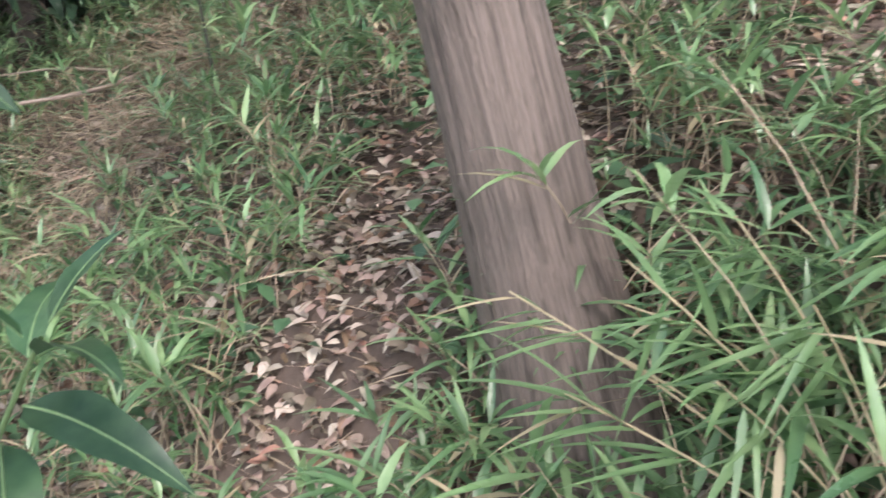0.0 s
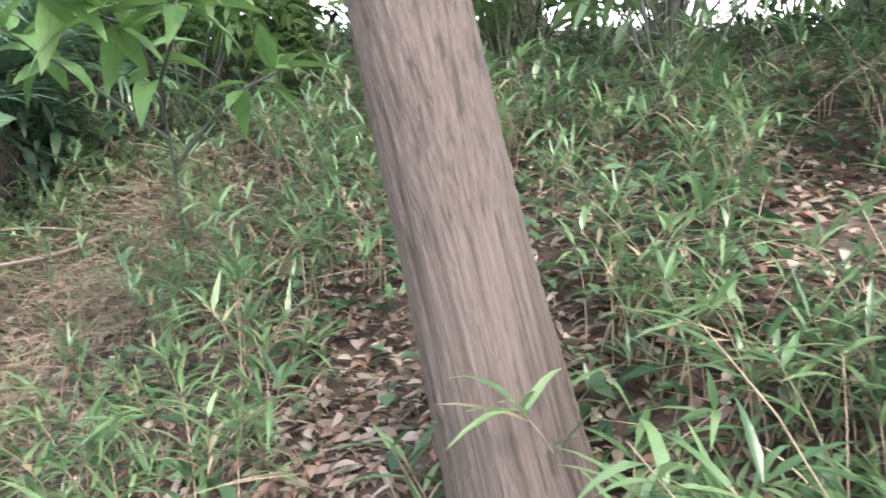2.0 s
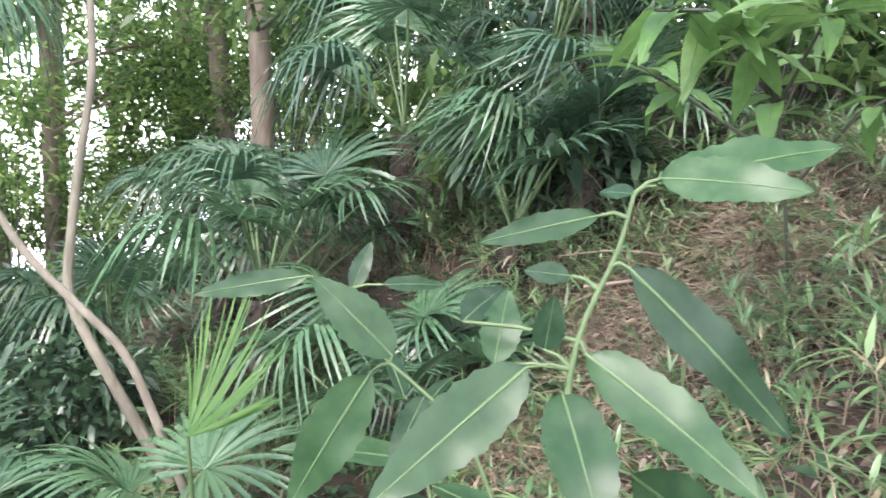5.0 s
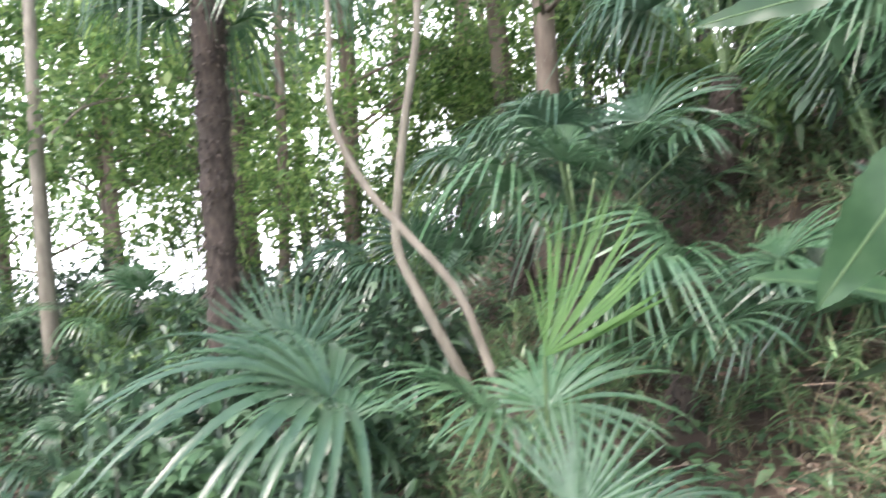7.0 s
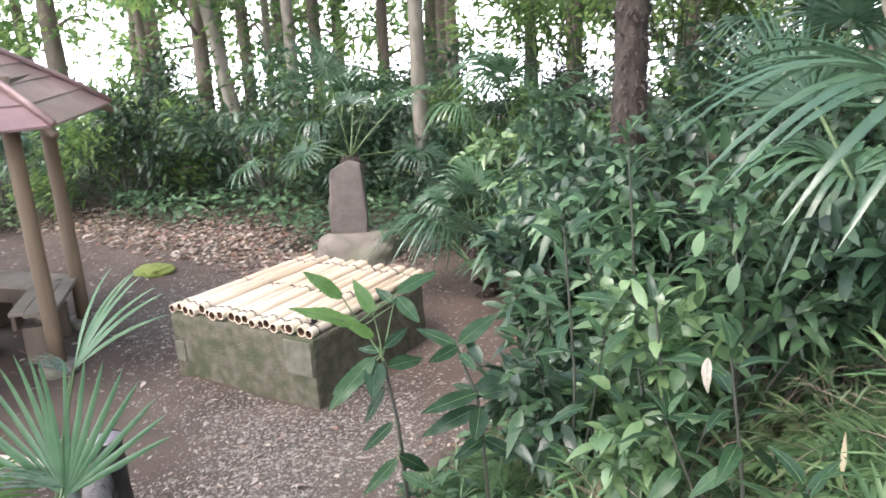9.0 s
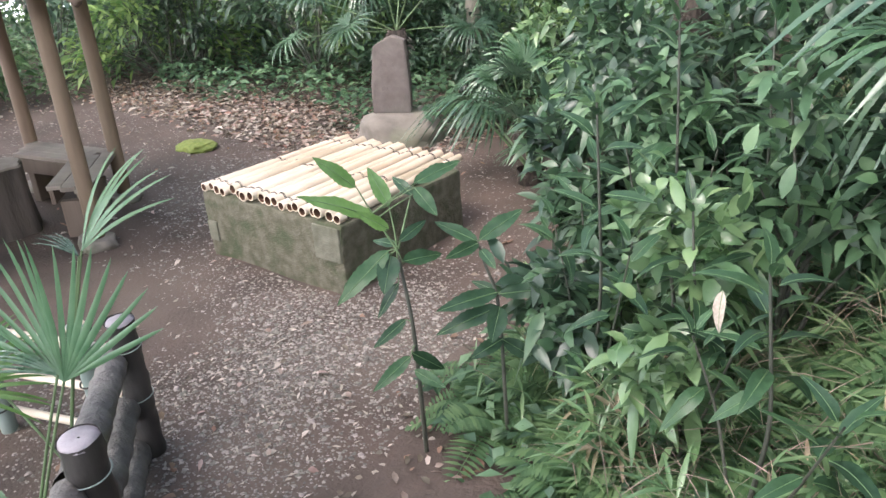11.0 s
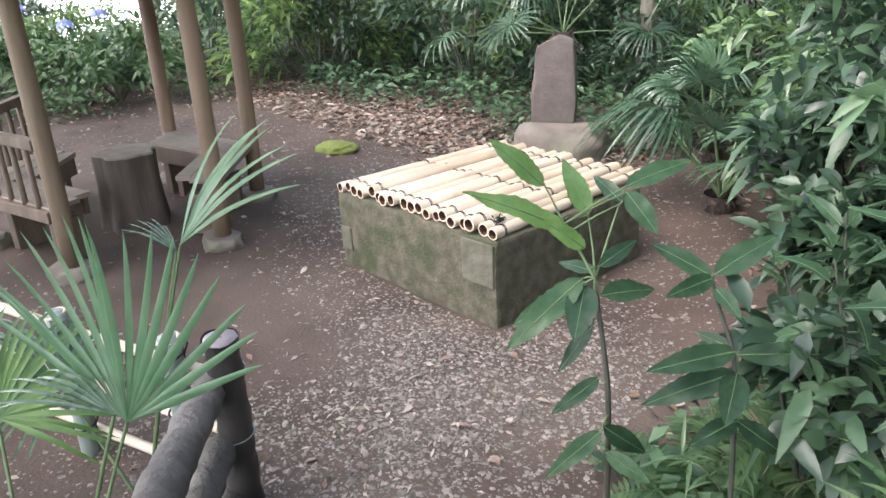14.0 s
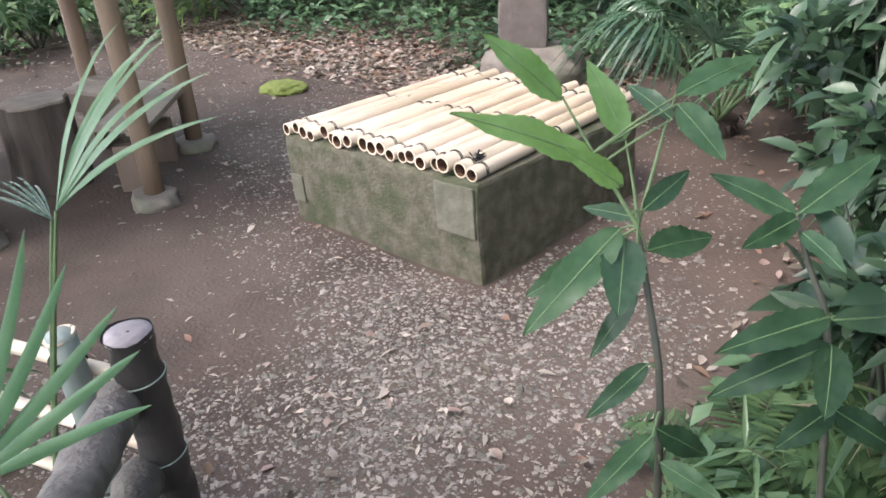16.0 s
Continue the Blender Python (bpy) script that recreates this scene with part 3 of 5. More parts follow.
build_well()
build_cover()
build_stele()
build_shelter()
build_stump()
build_log_fence()
build_bamboo_fence()
bm = bmesh.new()
bmesh.ops.create_icosphere(bm, subdivisions=4, radius=1)
for v in bm.verts:
    c = v.co.copy()
    k = 1 + 0.25 * noise.noise(c * 2.0) + 0.1 * noise.noise(c * 7.0)
    v.co = Vector((c.x * 0.19 * k, c.y * 0.16 * k, max(c.z, -0.4) * 0.05 * (1 + 0.3 * noise.noise(c * 9.0))))
put("moss_mound", mesh_of(bm, "moss_mound", M_MOSS, True), None, pose(-2.0, 1.3, 0.012), "bright green moss mound on the gravel yard", "moss")


# ---------------------------------------------------------------- trees
def trunk_soup(points, radii, sides=20, ridge=0.0, seed=1, step=0.06):
    """A trunk along a smooth line, with long bark ridges cut into it."""
    p, r = np.asarray(points, float), np.asarray(radii, float)
    t = np.concatenate([[0], np.cumsum(np.linalg.norm(np.diff(p, axis=0), axis=1))])
    u = np.linspace(0, t[-1], max(4, int(t[-1] / step)))
    pts = np.stack([np.interp(u, t, p[:, i]) for i in range(3)], 1)
    k = np.ones(5) / 5
    pts[2:-2] = np.stack([np.convolve(pts[:, i], k, "valid") for i in range(3)], 1)
    s = Soup()
    add_tube(s, pts, np.interp(u, t, r), sides, 0)
    if ridge:
        v = s.v[0].reshape(len(u), sides, 3)
        a = np.arange(sides)
        rng = np.random.default_rng(seed)
        prof = np.zeros((len(u), sides))
        for _ in range(int(sides * 1.1)):
            c0, drift, ln, st = rng.uniform(0, sides), rng.normal(0, 0.012 * sides), rng.uniform(0.25, 1.1), rng.uniform(-0.3, u[-1])
            cen = c0 + drift * (u - st)
            on = np.clip(1 - np.abs((u - st - ln / 2) / (ln / 2)) ** 4, 0, 1)
            dist = np.abs((a[None] - cen[:, None] + sides / 2) % sides - sides / 2)
            prof -= on[:, None] * np.exp(-(dist / 0.8) ** 2) * rng.uniform(0.4, 1.0)
        prof += rng.normal(0, 0.12, prof.shape)
        v += ridge * prof[..., None] * unit(v - pts[:, None])
    return s


def crown_leaves(centres, radii, count, size, rng):
    """Leaves in loose clumps: many small blades round each centre."""
    o, f = [], []
    for c, r in zip(centres, radii):
        n = int(count * r)
        q = rng.normal(0, 1, (n, 3))
        q = unit(q) * (rng.uniform(0.15, 1, (n, 1)) ** 0.5) * [r, r, r * 0.6]
        q *= (1 + 0.35 * np.sin(q[:, :1] * 9 / r + q[:, 1:2] * 7 / r))
        o.append(q + c)
        f.append(unit(q * [1, 1, 0.4] + rng.normal(0, 0.5 * r, (n, 3))))
    o, f = np.concatenate(o), np.concatenate(f)
    n = len(o)
    return small_leaves(o, f, size * rng.uniform(0.7, 1.4, n), size * 0.5 * rng.uniform(0.7, 1.2, n), rng.normal(0, 0.5, n))


def tree(name, x, y, top, r0, lean=(0, 0), bark=M_BARK2, clumps=7, spread=1.6, low=2.2, count=150, size=0.11, seed=0, label="", leaf=M_CANOPY):
    rng = np.random.default_rng(1000 + seed)
    z = float(ground_z(x, y)) - 0.15
    h = np.linspace(0, top, 9)
    wob = np.cumsum(rng.normal(0, 0.02 * top / 9, (9, 2)), 0)
    wob[0] = 0
    pts = np.stack([h * lean[0] + wob[:, 0], h * lean[1] + wob[:, 1], h], 1)
    s = trunk_soup(pts, r0 * (1.15 - 0.75 * (h / top)), 12, r0 * 0.05, seed, 0.2)
    root = put(name, None, None, pose(x, y, z), label or "slender woodland tree with leafy crown", "tree", "woodland trees")
    soup_part("trunk", s, [bark], root)
    if not clumps:
        return root
    cs, rs = [], []
    for i in range(clumps):
        hh = rng.uniform(low, top)
        base = np.array([np.interp(hh * 0.93, h, pts[:, j]) for j in range(3)])
        a = rng.uniform(0, 2 * np.pi)
        c = base + [math.cos(a) * rng.uniform(0.3, spread), math.sin(a) * rng.uniform(0.3, spread), rng.uniform(0.1, 0.8)]
        mid = (base + c) / 2 + [0, 0, 0.12]
        limbs = Soup()
        add_tube(limbs, [base, mid, c], [r0 * 0.28, r0 * 0.17, 0.006], 6)
        for _ in range(3):
            e = c + rng.normal(0, 0.4, 3)
            add_tube(limbs, [mid, (mid + e) / 2 + 0.03, e], [r0 * 0.1, 0.008, 0.003], 4)
        soup_part("limb", limbs, [bark], root)
        cs.append(c)
        rs.append(rng.uniform(0.5, 1.1))
    v, f = crown_leaves(np.array(cs), rs, count, size, rng)
    soup_part("crown", Soup().add(v, f), [leaf], root)
    return root


# the leaning cypress beside the path
root = put("cypress_trunk", None, None, pose(0, 0, 0), "leaning conifer trunk with fissured reddish-brown bark", "tree")
base = np.array([6.40, -2.40, 1.3])
ctrl = [base, (6.41, -2.16, 1.93), (6.41, -1.96, 2.36), (6.385, -1.83, 2.72), (6.315, -1.71, 3.2), (6.2, -1.45, 4.4), (6.0, -1.1, 6.5), (5.8, -0.8, 9.5)]
lean = Vector([float(q) for q in np.asarray(ctrl[3]) - np.asarray(ctrl[1])]).to_track_quat("Z", "Y").to_matrix()
turned = np.asarray(ctrl, float) @ np.array(lean)
soup_part("trunk", trunk_soup(turned, [0.185, 0.162, 0.136, 0.122, 0.115, 0.105, 0.085, 0.05], 96, 0.009, 5, 0.016), [M_BARK], root, m=lean.to_4x4())
rng = np.random.default_rng(77)
cs = []
for i in range(9):
    b = np.array([6.05, -1.2, 6.0 + 0.4 * i])
    a = i * 2.4
    e = b + [1.3 * math.cos(a), 1.3 * math.sin(a), 0.2]
    limbs = Soup()
    add_tube(limbs, [b, (b + e) / 2 + [0, 0, 0.1], e], [0.03, 0.02, 0.005], 6)
    soup_part("limb", limbs, [M_BARK], root)
    cs.append(e)
v, f = crown_leaves(np.array(cs), [0.9] * 9, 260, 0.10, rng)
soup_part("crown", Soup().add(v, f), [M_CANOPY], root)


# ---------------------------------------------------------------- fan palms
def fan_profile(s):
    return np.where(s < 0.36, 0.1 + 2.5 * s, np.clip((1 - s) / 0.64, 0, 1) ** 0.48) + 0.012


def fan_soup(radius, ribs=26, open_deg=250, droop=0.5, cup=0.25, seed=0):
    """A pleated fan: ribs spread round a hub in the x-y plane, joined near it and free at the tips."""
    rng = np.random.default_rng(seed)
    a = np.radians(np.linspace(-open_deg / 2, open_deg / 2, ribs) + rng.normal(0, 1.2, ribs))
    fwd = np.stack([np.sin(a), np.cos(a), cup + rng.normal(0, 0.04, ribs)], 1)
    ln = radius * (0.72 + 0.28 * np.cos(a / 2)) * rng.uniform(0.92, 1.05, ribs)
    wid = 2 * 0.38 * ln * math.tan(radians(open_deg / ribs / 2)) * 1.1
    v, f = blades(np.zeros((1, 3)), fwd, ln, wid, droop * rng.uniform(0.7, 1.3, ribs), 0.5, 9, fan_profile, power=3.0)
    return Soup().add(v, f)


FANS = {}


def fan_mesh(kind, material):
    """Shared fan blades: stiff, arching or drooping."""
    key = (kind, material.name)
    if key not in FANS:
        opts = {"stiff": (1.0, 22, 125, 0.04, 0.2, 3), "arch": (1.0, 34, 250, 0.55, 0.4, 4), "droop": (1.0, 34, 260, 1.15, 0.55, 5), "open": (1.0, 38, 300, 0.3, 0.25, 6), "narrow": (1.0, 7, 44, 0.25, 0.1, 7), "half": (1.0, 25, 185, 0.1, 0.2, 8), "hang": (1.0, 27, 210, 0.55, 0.3, 9), "fence": (1.0, 17, 118, 0.05, 0.05, 10)}[kind]
        FANS[key] = fan_soup(*opts).mesh("palm_blade", [material])
    return FANS[key]


def frond(palm, start, hub, out, radius, kind, material, roll=0.0, stalk=0.009):
    """A leaf stalk from start to hub, and a fan at its end that faces up and runs along out."""
    start, hub, out = np.array(start, float), np.array(hub, float), unit(np.array(out, float))
    s = Soup()
    mid = (start + hub) / 2 + [0, 0, 0.06 * np.linalg.norm(hub - start)]
    u = np.linspace(0, 1, 8)[:, None]
    add_tube(s, (1 - u) ** 2 * start + 2 * u * (1 - u) * mid + u**2 * hub, np.linspace(stalk * 1.4, stalk * 0.8, 8), 6)
    st = soup_part("frond_stalk", s, [M_STEM], palm)
    y = Vector(out)
    x = y.cross(Vector((0, 0, 1)))
    x = x.normalized() if x.length > 1e-3 else Vector((1, 0, 0))
    m = Matrix((x, y, x.cross(y))).transposed().to_4x4()
    put("blade", fan_mesh(kind, material), st, Matrix.Translation(hub) @ m @ pose(0, 0, 0, 0, roll, 0) @ Matrix.Diagonal((radius, radius, radius, 1)))


def fan_palm(x, y, n, stalk, radius, height=0.0, seed=0, material=M_PALM, label="", kinds=("arch", "open", "stiff")):
    rng = np.random.default_rng(500 + seed)
    z = float(ground_z(x, y))
    root = empty("fan_palm", x, y, z, label=label or "young fan palm with pleated green fronds", category="palm", group="fan palms")
    if height:
        soup_part("trunk", hairy(height, 0.09), [M_FIBRE], root, "trunk wrapped in dark brown fibre")
    for i in range(n):
        a = i * 2.4 + rng.uniform(-0.4, 0.4)
        e = radians(rng.uniform(25, 75))
        d = np.array([math.cos(a) * math.cos(e), math.sin(a) * math.cos(e), math.sin(e)])
        hub = d * stalk * rng.uniform(0.7, 1.1) + [0, 0, height]
        out = d * [1, 1, 0.35]
        frond(root, (0, 0, height - 0.02), hub, out, radius * rng.uniform(0.8, 1.15), kinds[i % len(kinds)], material, rng.uniform(-25, 25))
    return root


def hairy(height, r):
    rng = np.random.default_rng(9)
    h = np.linspace(-0.15, height, max(8, int(height / 0.05)))
    s = Soup()
    add_tube(s, np.stack([0 * h, 0 * h, h], 1), r * (1 + 0.12 * rng.uniform(-1, 1, len(h))), 14)
    n = int(height * 420)
    a, z = rng.uniform(0, 2 * np.pi, n), rng.uniform(0, height, n)
    o = np.stack([r * 0.95 * np.cos(a), r * 0.95 * np.sin(a), z], 1)
    f = np.stack([np.cos(a) * 0.5, np.sin(a) * 0.5, rng.uniform(0.2, 1.2, n)], 1)
    v, q = blades(o, f, rng.uniform(0.05, 0.14, n), rng.uniform(0.008, 0.04, n), 0.9, 0.2, 2, grassy)
    return s.add(v, q)


# dark trunked palm on the bank edge
tall = empty("tall_fan_palm", 2.08, 2.25, float(ground_z(2.08, 2.25)), label="tall fan palm with dark fibre-wrapped trunk", category="palm")
soup_part("trunk", hairy(3.6, 0.11), [M_FIBRE], tall, "trunk wrapped in dark brown fibre")
rng = np.random.default_rng(12)
for i in range(11):
    a = i * 2.4
    d = np.array([math.cos(a), math.sin(a), rng.uniform(-0.35, 0.5)])
    frond(tall, (0, 0, 3.5), d * 0.75 + [0, 0, 3.6], d * [1, 1, 0.2] - [0, 0, 0.25], 0.62, ("droop", "arch")[i % 2], M_PALM, rng.uniform(-25, 25))

# the arching palm whose broad fronds hang over the bank
p = empty("fan_palm", 4.05, 0.12, float(ground_z(4.05, 0.12)), label="fan palm with broad arching glossy fronds over the bank", category="palm", group="fan palms")
g = np.array([4.05, 0.12, float(ground_z(4.05, 0.12))])
for hub, out, r, kind, roll in (((3.9, -0.34, 1.86), (-0.95, -0.3, 0.3), 0.74, "hang", -4), ((3.46, 0.4, 1.8), (-0.42, 0.3, 0.8), 0.46, "half", 180), ((4.45, 0.5, 1.6), (0.5, 0.6, 0.3), 0.6, "open", 0), ((3.6, 0.5, 1.5), (-0.8, 0.4, 0.2), 0.6, "droop", 0), ((4.7, -0.1, 1.35), (0.8, -0.2, 0.2), 0.55, "arch", 20)):
    frond(p, (0, 0, 0.0), np.array(hub) - g, out, r, kind, M_PALM, roll)

# bright upright young fan
p = empty("fan_palm", 4.5, 0.14, float(ground_z(4.5, 0.14)), label="young palm with one bright yellow-green upright fan", category="palm", group="fan palms")
z0 = float(ground_z(4.5, 0.14))
frond(p, (0, 0, 0), (0.0, -0.14, 1.92 - z0), (0.2, 0.1, 1.0), 0.6, "stiff", M_YPALM, 180)
frond(p, (0, 0, 0), (-0.22, -0.1, 1.7 - z0), (-0.6, -0.3, 0.4), 0.5, "arch", M_PALM, 0)
frond(p, (0, 0, 0), (0.146, -0.837, 1.710 - z0), (0.05, 0.12, 1.0), 0.3, "fence", M_PALM, 180)

# palms round the stone tablet and up the bank: x, y, fronds, stalk, radius, trunk height
for i, (x, y, n, st, r, h) in enumerate(((0.55, 2.75, 7, 0.55, 0.42, 0.1), (1.15, 1.9, 7, 0.55, 0.45, 0.1), (4.5, 1.9, 9, 0.8, 0.55, 0.8), (5.35, 2.6, 9, 0.8, 0.55, 0.9), (6.3, 2.5, 9, 0.9, 0.55, 0.8), (3.2, 3.2, 8, 0.7, 0.5, 0.4), (3.9, 3.9, 9, 0.8, 0.55, 0.7), (5.0, 4.2, 9, 0.9, 0.6, 1.0), (6.9, 3.6, 9, 0.9, 0.6, 1.0), (7.3, 2.0, 8, 0.8, 0.5, 0.6), (2.6, 1.05, 6, 0.5, 0.4, 0.0), (0.0, 4.6, 8, 0.8, 0.55, 0.6), (5.9, 1.5, 7, 0.7, 0.5, 0.3), (5.05, 1.2, 8, 0.6, 0.5, 0.25), (5.6, 0.95, 7, 0.5, 0.45, 0.1), (6.3, 1.5, 8, 0.65, 0.5, 0.4), (4.7, 2.6, 8, 0.7, 0.5, 0.5))):
    fan_palm(x, y, n, st, r, h, i, kinds=("arch", "droop", "open"))

p = empty("fan_palm", -2.2, 3.95, float(ground_z(-2.2, 3.95)), label="fan palm with pale upright fans at the back of the yard", category="palm", group="fan palms")
z0 = float(ground_z(-2.2, 3.95))
for hub, out, r, kind in (((0.02, -0.08, 1.5), (0.1, -0.35, 0.9), 0.55, "half"), ((0.35, 0.0, 1.35), (0.6, -0.3, 0.5), 0.48, "arch"), ((-0.35, 0.0, 1.3), (-0.7, -0.3, 0.4), 0.5, "arch"), ((0.1, 0.3, 1.4), (0.2, 0.6, 0.5), 0.5, "arch"), ((0.15, -0.3, 1.0), (0.3, -0.8, 0.1), 0.45, "droop")):
    frond(p, (0, 0, 0), np.array(hub) - [0, 0, z0], out, r, kind, M_PALM, 180 if kind == "half" else 0)

# palm behind the stone tablet
p = empty("fan_palm", -0.9, 2.85, float(ground_z(-0.9, 2.85)), label="fan palm with pale round fronds behind the stone tablet", category="palm", group="fan palms")
z0 = float(ground_z(-0.9, 2.85))
soup_part("trunk", hairy(0.85, 0.085), [M_FIBRE], p, "trunk wrapped in dark brown fibre")
for hub, out, r, kind in (((-1.15, 2.49, 0.95), (-0.25, -0.55, -0.45), 0.4, "open"), ((-1.4, 2.33, 1.18), (-0.5, -0.4, 0.0), 0.4, "arch"), ((-1.5, 2.16, 0.85), (-0.5, -0.5, -0.4), 0.38, "arch"), ((-1.03, 2.73, 1.72), (-0.1, -0.3, 0.7), 0.45, "open"), ((-0.5, 2.75, 1.5), (0.5, -0.3, 0.3), 0.42, "arch"), ((-0.5, 3.2, 1.4), (0.5, 0.5, 0.2), 0.42, "open"), ((-1.2, 3.3, 1.3), (-0.4, 0.6, 0.3), 0.42, "arch"), ((-0.45, 3.4, 0.85), (0.4, -0.4, -0.2), 0.4, "arch")):
    frond(p, (0, 0, 0.82), np.array(hub) - [-0.9, 2.85, z0], out, r, kind, M_PALM, 0, 0.006)

# small palms at the fence: stalks rise from the ground below it
p = empty("fan_palm", 1.85, -2.05, float(ground_z(1.85, -2.05)), label="young fan palm growing through the fence", category="palm", group="fan palms")
z0 = float(ground_z(1.85, -2.05))
frond(p, (0, 0, 0), (0.03, 0.28, 0.85 - z0), (-0.06, 0.1, 1.0), 0.45, "fence", M_FAN, 180, 0.005)
frond(p, (0, 0, 0), (0.11, 0.24, 0.93 - z0), (-0.75, -0.3, 0.05), 0.3, "narrow", M_PALM, 0, 0.005)
frond(p, (0, 0, 0), (-0.35, 0.1, 0.75 - z0), (-0.5, 0.2, 0.5), 0.34, "arch", M_YPALM, 0, 0.005)
frond(p, (0, 0, 0), (-0.2, -0.35, 0.55 - z0), (-0.4, -0.5, 0.2), 0.36, "arch", M_PALM, 0, 0.005)
frond(p, (0, 0, 0), (0.0, -0.2, 0.42 - z0), (0.2, -0.5, 0.3), 0.34, "droop", M_PALM, 0, 0.005)
p = empty("fan_palm", 1.28, -1.62, float(ground_z(1.28, -1.62)), label="young fan palm with one narrow upright frond at the fence", category="palm", group="fan palms")
z0 = float(ground_z(1.28, -1.62))
frond(p, (0, 0, 0), (0.13, 0.2, 1.0 - z0), (0.33, 0.5, 0.72), 0.4, "narrow", M_FAN, 35, 0.005)
frond(p, (0, 0, 0), (0.12, 0.19, 0.98 - z0), (-0.5, -0.1, 0.2), 0.18, "narrow", M_PALM, 0, 0.005)
frond(p, (0, 0, 0), (-0.3, -0.1, 0.5 - z0), (-0.5, -0.2, 0.4), 0.34, "arch", M_PALM, 0, 0.005)


# ---------------------------------------------------------------- broad-leaved shrubs
LEAF_MESH = {}


def laurel_leaf(i, material):
    """Shared single leaves, 1 long: elliptic with a pointed tip, a folded midrib and a wavy edge."""
    key = (i, material.name)
    if key not in LEAF_MESH:
        rng = np.random.default_rng(60 + i)
        v, f = blades((0, 0, 0), (0, 1, 0.15), 1.0, 0.29 + 0.025 * i, 0.15 + 0.16 * i, 0.28, 9, lambda s: np.sin(np.pi * s ** 0.8) ** 0.8 * (1 - 0.25 * s) + 0.012)
        v[:, 2] += 0.015 * np.sin(v[:, 1] * 17 + i) * np.abs(v[:, 0]) * 6
        s = Soup().add(v, f)
        mid = v.reshape(-1, 3, 3)[:, 1]
        add_tube(s, mid + [0, 0, 0.002], np.linspace(0.011, 0.003, len(mid)), 4, 1)
        LEAF_MESH[key] = s.mesh("leaf", [material, M_RIB])
    return LEAF_MESH[key]


def leaf_pose(p, d, length, roll):
    y = Vector(d).normalized()
    x = y.cross(Vector((0, 0, 1))).normalized()
    return Matrix.Translation(p) @ Matrix((x, y, x.cross(y))).transposed().to_4x4() @ pose(0, 0, 0, 0, roll, 0) @ Matrix.Diagonal((length, length, length, 1))


def near_shrub(stems, leaf_len, seed, label, stem_mat, per=9, origin=(0, 0, 0), leaf_mat=None):
    """A shrub with each leaf an object: stems as lists of points; leaves whorl towards each tip."""
    rng = np.random.default_rng(seed)
    o = np.array(origin, float)
    root = empty("laurel_shrub", *o, label=label, category="shrub", group="laurel shrubs")
    for pts, r, n in stems:
        pts = np.array(pts, float) - o
        t = np.linspace(0, 1, len(pts))
        u = np.linspace(0, 1, 14)
        line = np.stack([np.interp(u, t, pts[:, i]) for i in range(3)], 1)
        line[1:-1] = (line[:-2] + line[1:-1] + line[2:]) / 3
        s = Soup()
        add_tube(s, line, np.linspace(r, r * 0.45, 14), 7)
        st = soup_part("stem", s, [stem_mat], root)
        along = unit(line[-1] - line[-4])
        for k in range(n):
            w = 1 - 0.42 * (k / n) ** 1.3
            p = np.array([np.interp(w, u, line[:, i]) for i in range(3)])
            a = k * 2.4 + rng.uniform(-0.5, 0.5)
            e = radians(46 - 84 * k / n + rng.uniform(-12, 12))
            d = np.array([math.cos(a) * math.cos(e), math.sin(a) * math.cos(e), math.sin(e)]) + 0.3 * along
            ln = leaf_len * (0.55 + 0.5 * min(1, k / 4)) * rng.uniform(0.85, 1.15)
            q = p + unit(d) * 0.02
            put("leaf", laurel_leaf(int(rng.integers(0, 4)), leaf_mat or M_LAUREL), st, leaf_pose(q, d, ln, rng.uniform(-30, 30)))
    return root


BROAD = {}


def broad_leaf(w, material):
    """Shared broad leaves, 1 long: arched, folded at the midrib, with a toothed wavy edge."""
    key = (w, material.name)
    if key not in BROAD:
        v, f = blades((0, 0, 0), (0, 1, 0.13), 1.0, w, 0.13, 0.22, 18, lambda s: np.sin(np.pi * s ** 0.82) ** 0.75 * (1 - 0.2 * s) + 0.012)
        rows = v.reshape(-1, 3, 3)
        rows[1::2, 0] += (rows[1::2, 1] - rows[1::2, 0]) * 0.1
        rows[1::2, 2] += (rows[1::2, 1] - rows[1::2, 2]) * 0.1
        rows[:, 0, 2] += 0.018 * np.sin(rows[:, 0, 1] * 15)
        rows[:, 2, 2] += 0.018 * np.sin(rows[:, 2, 1] * 13 + 1)
        s = Soup().add(rows.reshape(-1, 3), f)
        add_tube(s, rows[:, 1] + [0, 0, 0.002], np.linspace(0.011, 0.003, len(rows)), 4, 1)
        BROAD[key] = s.mesh("leaf", [material, M_RIB])
    return BROAD[key]


